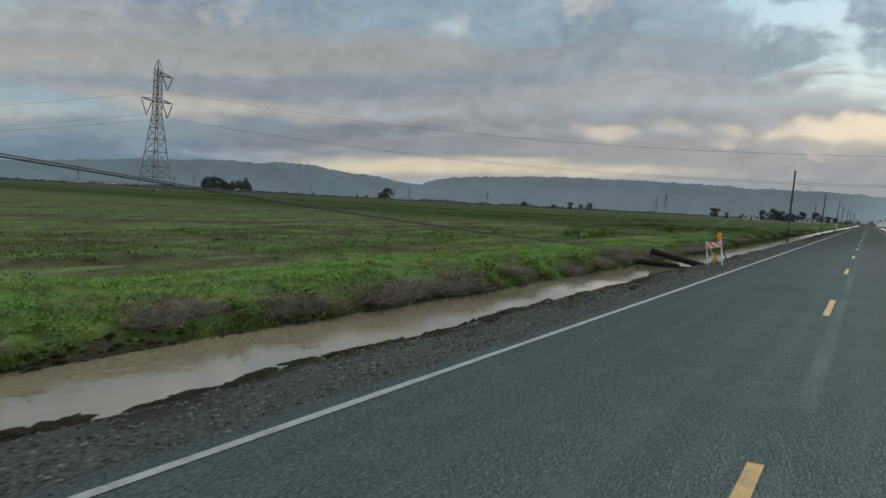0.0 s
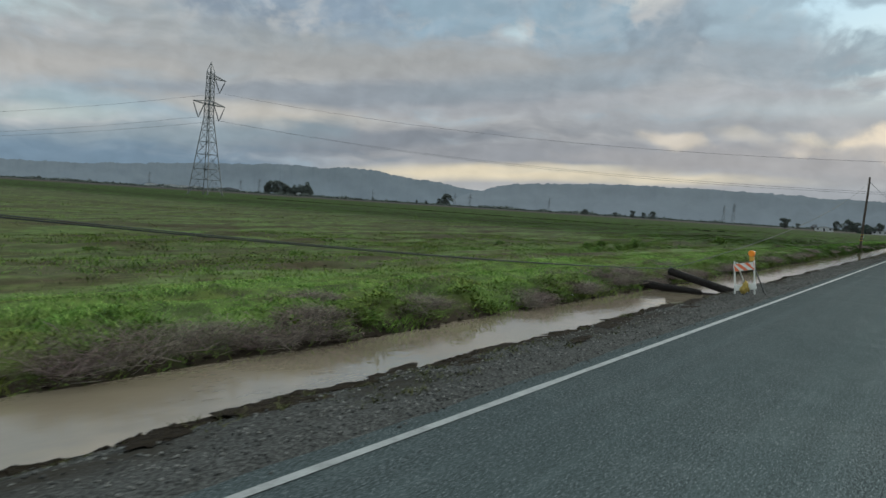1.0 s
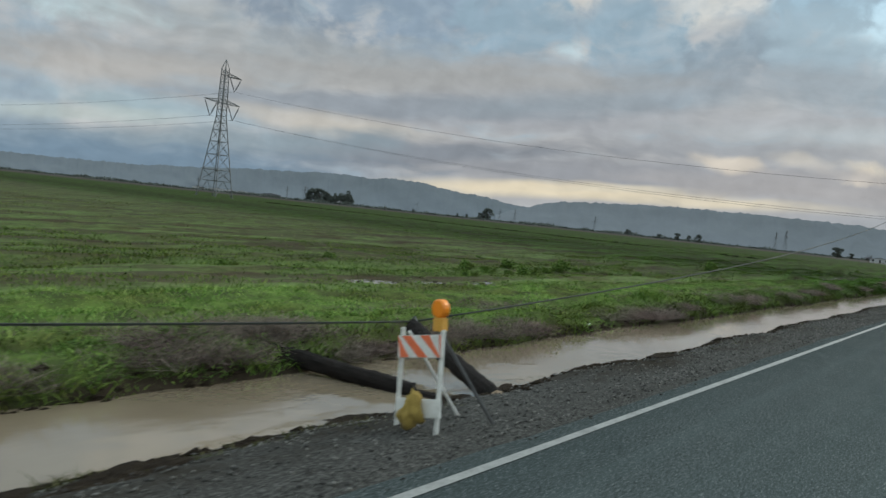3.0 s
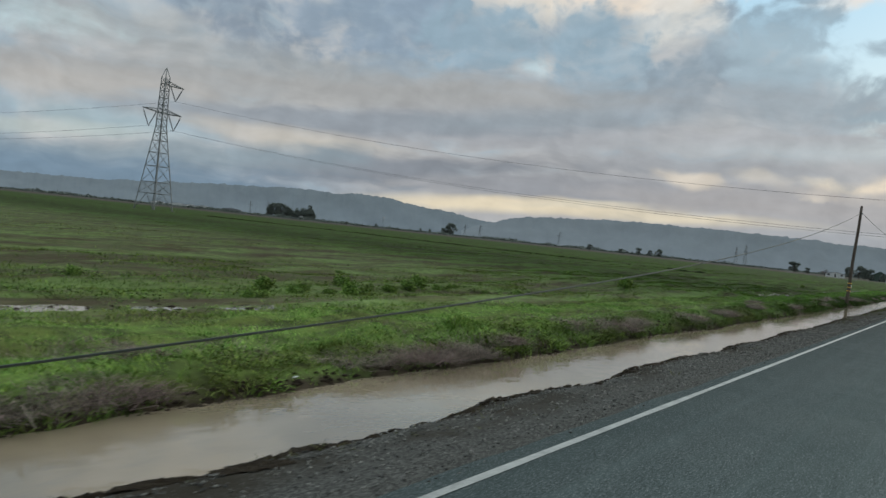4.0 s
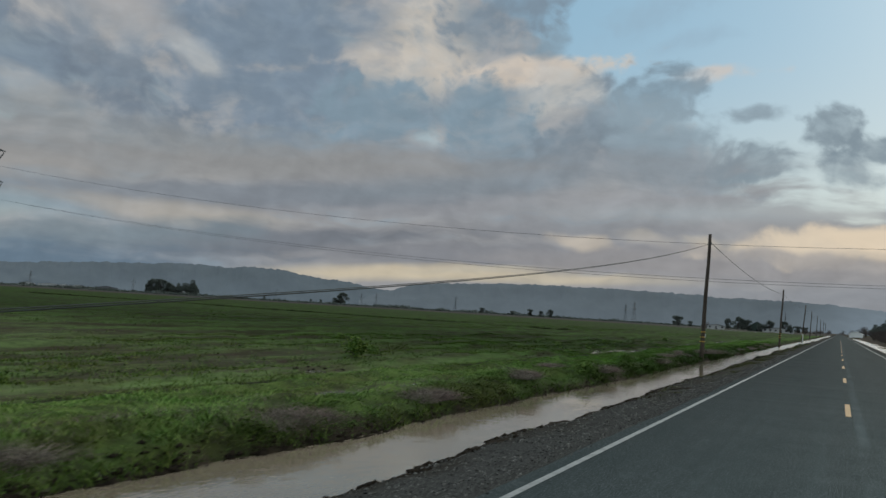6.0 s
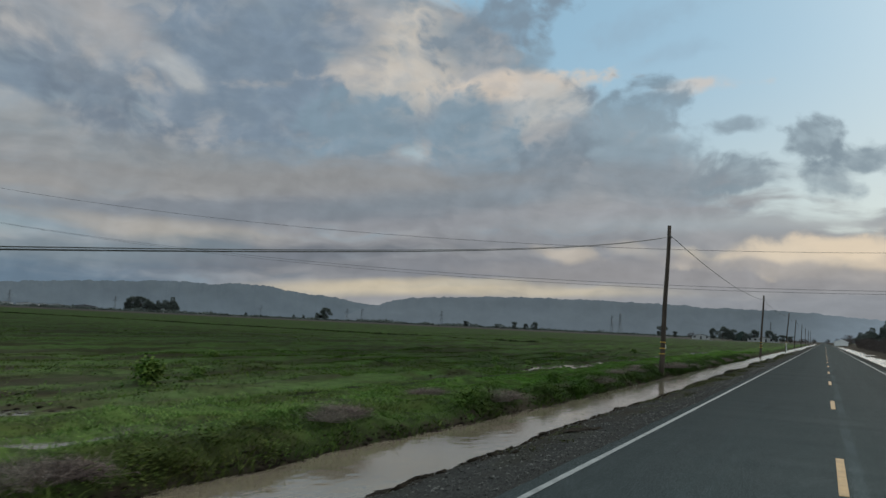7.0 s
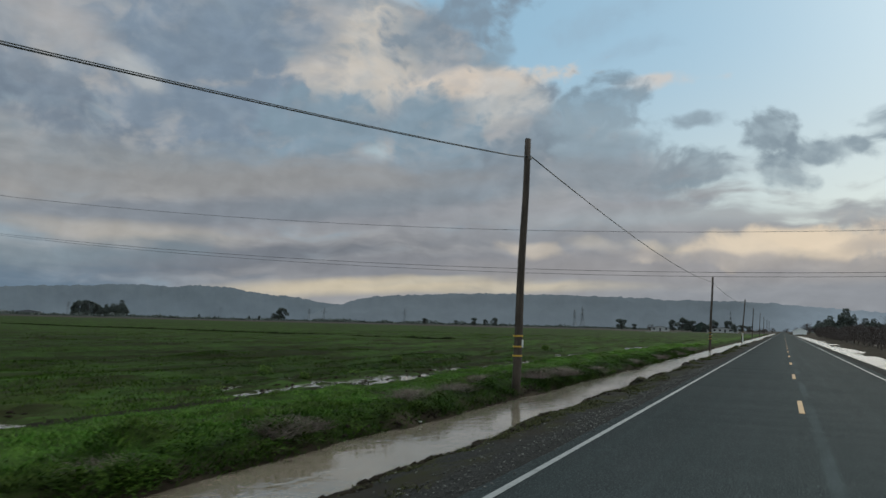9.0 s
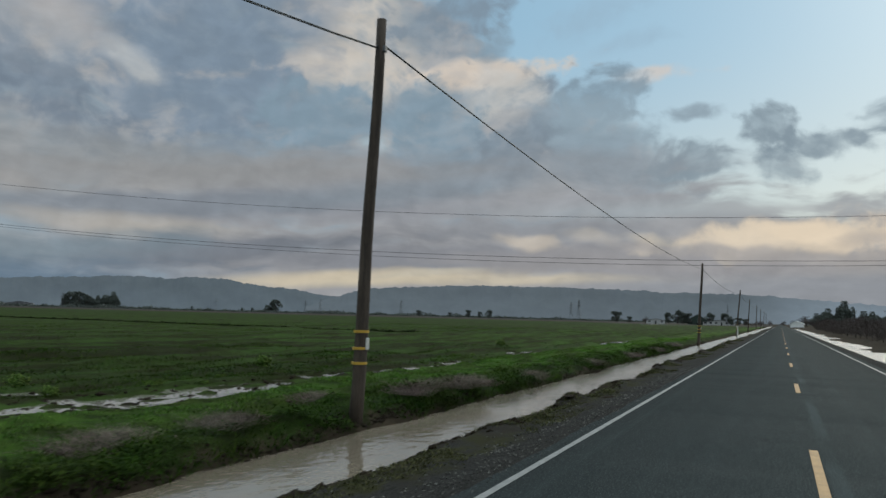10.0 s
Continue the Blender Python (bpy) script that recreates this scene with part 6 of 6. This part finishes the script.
    heaps = [(-7.55, 34.8, 0, 1.05), (-7.6, 31.6, 1, 0.95), (-7.45, 36.9, 1, 1.0), (-7.6, 50.2, 1, 0.9), (-7.7, 37.6, 2, 1.0), (-7.8, 40.5, 1, 0.9), (-7.6, 44.6, 2, 1.1), (-7.6, 47.6, 1, 0.9), (-7.9, 29.3, 1, 1.0),
             (-7.6, 62.6, 0, 0.75), (-7.55, 64.4, 2, 1.1), (-7.55, 57.2, 1, 1.0), (-7.6, 55.3, 1, 1.0), (-8.2, 70.5, 1, 0.9), (-7.9, 72.4, 1, 1.1), (-7.9, 74.2, 0, 0.7), (-7.6, 66.0, 2, 0.9),
             (-7.8, 79.5, 1, 0.9), (-7.8, 84.0, 2, 1.0), (-8.0, 90.0, 1, 0.8), (-7.7, 97.0, 2, 1.0), (-8.0, 103.6, 2, 0.9), (-7.8, 107.0, 2, 1.0), (-8.6, 113.2, 1, 0.9), (-8.3, 115.4, 2, 0.9),
             (-7.9, 121.6, 0, 0.7), (-7.8, 123.8, 1, 1.0), (-7.9, 130.0, 1, 0.9), (-7.8, 138.0, 1, 0.9), (-7.7, 147.0, 0, 0.7), (-7.8, 156.0, 1, 1.0), (-7.8, 165.0, 1, 1.0), (-7.8, 26.0, 2, 1.0), (-7.6, 53.0, 2, 0.9), (-8.1, 52.0, 1, 1.0), (-8.0, 50.9, 0, 0.8), (-9.0, 39.0, 2, 0.9), (-8.8, 58.5, 2, 0.9), (-9.2, 67.4, 2, 0.8), (-9.3, 96.0, 2, 0.8), (-9.0, 118.8, 1, 0.7)]
    seen = set()
    for x, y, k, s in heaps:
        m = pose(x, y, float(ground_z(x, y)) - 0.04, 0, 0, rng.uniform(-14, 14) + 180 * rng.randint(0, 1)) @ Matrix.Diagonal((s * 1.1, s * 1.1, s * 0.92, 1))
        if k in seen:
            copy_thing(brush[k], m)
        else:
            seen.add(k)
            brush[k].matrix_world = m


plant_bushes()


def clods():
    """Torn sods and mud thrown up along the water's edge."""
    rng = random.Random(41)
    kinds = []
    for k in range(4):
        bm = bmesh.new()
        bmesh.ops.create_icosphere(bm, subdivisions=4, radius=1)
        for v in bm.verts:
            p = v.co.copy()
            q = Vector((p.x, p.y * 2.6, p.z)) + Vector((k * 5, 0, 0))
            n = 1 + 0.55 * noise.noise(q * 1.3) + 0.25 * noise.noise(q * 3.1)
            rise = 0.5 + 0.9 * noise.noise(q * 2.2) + 0.8 * noise.noise(q * 5.0) + 0.6 * noise.noise(q * 10)
            v.co = Vector((p.x * 0.15 * n, p.y * 0.42 * n, max(p.z, -0.4) * 0.055 * (0.35 + max(rise, 0.05))))
        kinds.append(tagged(part("mud_clod", bm, MUD), "dark torn sod of mud and grass at the water's edge", "clod", group="mud clods"))
    spots = [(-4.25, 92.6, 0.85), (-4.1, 123.8, 0.6), (-4.4, 30.9, 0.7), (-4.4, 37.0, 0.7), (-4.5, 42.4, 0.8), (-4.4, 41.4, 0.6), (-4.25, 45.6, 0.7), (-4.5, 56.9, 0.7), (-4.1, 39.5, 0.7)]
    y = 24.0
    while y < 48:
        spots.append((-4.82 + rng.uniform(-0.14, 0.34), y, rng.uniform(0.45, 0.95)))
        y += rng.uniform(0.45, 1.1)
    y = 17.0
    while y < 185:
        spots.append((-4.94 + rng.uniform(-0.16, 0.24), y, rng.uniform(0.3, 0.85) * (0.7 if y > 106 else 1.0)))
        y += rng.uniform(0.5, 2.4) if y < 60 or y > 112 else rng.uniform(0.9, 3.4)
    for i, (x, y, s) in enumerate(spots):
        m = pose(x, y, float(ground_z(x, y)) + 0.008, 0, 0, rng.uniform(-22, 22)) @ Matrix.Diagonal((s * rng.uniform(0.8, 1.4), s * rng.uniform(1.0, 1.7), s * rng.uniform(0.30, 0.60), 1))
        if i < 4:
            kinds[i].matrix_world = m
        else:
            o = kinds[i % 4].copy()
            scene.collection.objects.link(o)
            o.matrix_world = m


clods()


def edge_sod(name, label, seed, edge, swing, row, column, period, side, n, lump):
    """Small wet lumps of sod along one edge of the water."""
    rng = np.random.default_rng(seed)
    y = rng.uniform(15, 190, n)
    x = edge + swing * (vnoise(y / period, column, row) - 0.5) + side * (np.abs(rng.normal(0, 0.16, n)) + 0.35 * np.clip(vnoise(y / 1.9, 6.0, 82) - 0.55, 0, 1))
    ok = rng.uniform(0, 1, n) < 0.15 + 0.85 * vnoise(y / 1.3, 8.0, 83)
    x, y = x[ok], y[ok]
    n = len(x)
    s = lump * (0.3 + rng.uniform(0, 1, n) ** 2)
    form = np.array([[1, 0, 0], [0.5, 0.87, 0.1], [-0.5, 0.87, 0], [-1, 0, 0.1], [-0.5, -0.87, 0], [0.5, -0.87, 0.1], [0.2, 0.1, 0.75], [0, 0, -0.6]])
    v = form[None] * s[:, None, None] * rng.uniform(0.6, 1.5, (n, 8, 1)) * np.array([1, 1.7, 1])
    v = v + np.stack([x, y, np.maximum(ground_z(x, y), WATER_Z - 0.01)], -1)[:, None]
    f = np.array([[k, (k + 1) % 6, 6] for k in range(6)] + [[(k + 1) % 6, k, 7] for k in range(6)])
    t = (np.arange(n)[:, None, None] * 8 + f[None]).reshape(-1, 3)
    tagged(new(name, array_mesh(name, v.reshape(-1, 3), t, MUD)), label, "mud", kind="stuff")


edge_sod("edge_sod", "dark wet lumps of sod fringing the ditch water", 81, -5.10, 0.34, 1, 3.1, 2.4, 1, 9000, 0.050)
edge_sod("bank_sod", "dark undercut sods at the foot of the ditch bank", 84, -7.24, 0.40, 3, 5.5, 3.1, -1, 8000, 0.045)


def puddle_clods():
    rng = np.random.default_rng(95)
    n = 60000
    x, y = rng.uniform(-15.8, -11.6, n), rng.uniform(40, 178, n)
    k = wet(x, y)
    ok = (k > 0.4) & (rng.uniform(0, 1, n) < 0.03 + 0.45 * np.clip(vnoise(x / 0.3, y / 0.7, 96) - 0.5, 0, 1) + 0.12 * (k < 0.7))
    x, y = x[ok], y[ok]
    n = len(x)
    s = 0.02 + 0.05 * rng.uniform(0, 1, n) ** 2
    form = np.array([[1, 0, 0], [0.5, 0.87, 0.1], [-0.5, 0.87, 0], [-1, 0, 0.1], [-0.5, -0.87, 0], [0.5, -0.87, 0.1], [0.2, 0.1, 0.6], [0, 0, -0.8]])
    v = form[None] * s[:, None, None] * rng.uniform(0.6, 1.5, (n, 8, 1)) * np.array([1, 1.5, 1]) + np.stack([x, y, np.maximum(ground_z(x, y), PUDDLE_Z)], -1)[:, None]
    f = np.array([[k, (k + 1) % 6, 6] for k in range(6)] + [[(k + 1) % 6, k, 7] for k in range(6)])
    t = (np.arange(n)[:, None, None] * 8 + f[None]).reshape(-1, 3)
    tagged(new("puddle_clods", array_mesh("puddle_clods", v.reshape(-1, 3), t, MUD)), "small dark clods breaking the rain puddles", "clods", kind="stuff")


puddle_clods()


def gravel():
    rng = np.random.default_rng(51)
    n = 100000
    x, y = rng.uniform(-5.2, -3.16, n), 17 + 120 * rng.uniform(0, 1, n) ** 1.1
    ok = (rng.uniform(0, 1, n) < np.clip((-3.12 - x) / 0.3, 0.1, 1) * (0.25 + 0.75 * vnoise(x / 0.5, y / 0.9, 61)) * (1 - 0.92 * np.clip((y - 75) / 30, 0, 1) * np.clip((-3.7 - x) / 0.4, 0, 1))) & (ground_z(x, y) > WATER_Z)
    x, y = x[ok], y[ok]
    n = len(x)
    s = 0.005 + 0.017 * rng.uniform(0, 1, n) ** 2.6
    z = np.maximum(ground_z(x, y), np.where(x > -3.25, 0.0, -9)) + s * 0.25
    form = np.array([[1, 0, 0], [-1, 0, 0], [0, 1, 0], [0, -1, 0], [0, 0, 0.7], [0, 0, -0.7]], float)
    v = form[None] * s[:, None, None] * rng.uniform(0.7, 1.4, (n, 6, 1))
    a = rng.uniform(0, 2 * np.pi, n)
    c, sn = np.cos(a)[:, None], np.sin(a)[:, None]
    v = np.stack([v[..., 0] * c - v[..., 1] * sn, v[..., 0] * sn + v[..., 1] * c, v[..., 2]], -1) + np.stack([x, y, z], -1)[:, None]
    f = np.array([[0, 2, 4], [2, 1, 4], [1, 3, 4], [3, 0, 4], [2, 0, 5], [1, 2, 5], [3, 1, 5], [0, 3, 5]])
    t = (np.arange(n)[:, None, None] * 6 + f[None]).reshape(-1, 3)
    tagged(new("gravel", array_mesh("gravel", v.reshape(-1, 3), t, STONE)), "loose grey gravel on the road shoulder", "gravel", kind="stuff")


gravel()


def litter():
    """Small pale scraps washed up at the foot of the bank."""
    rng = random.Random(77)
    for x, y, s in ((-7.26, 110.95, 0.55), (-7.42, 46.6, 0.6), (-7.5, 60.3, 0.5)):
        bm = bmesh.new()
        bmesh.ops.create_icosphere(bm, subdivisions=2, radius=1)
        for v in bm.verts:
            k = 1 + 0.5 * noise.noise(v.co * 2 + Vector((x, y, 0)))
            v.co = Vector((v.co.x * 0.10 * k * s, v.co.y * 0.05 * k * s, v.co.z * 0.022 * k * s))
        ob = part("litter", bm, TAG_WHITE, smooth=True)
        ob.matrix_world = pose(x, y, max(float(ground_z(x, y)), WATER_Z) + 0.03, 0, rng.uniform(-15, 15), rng.uniform(0, 180))
        tagged(ob, "crumpled white scrap at the foot of the bank", "litter", group="scraps of litter")


litter()
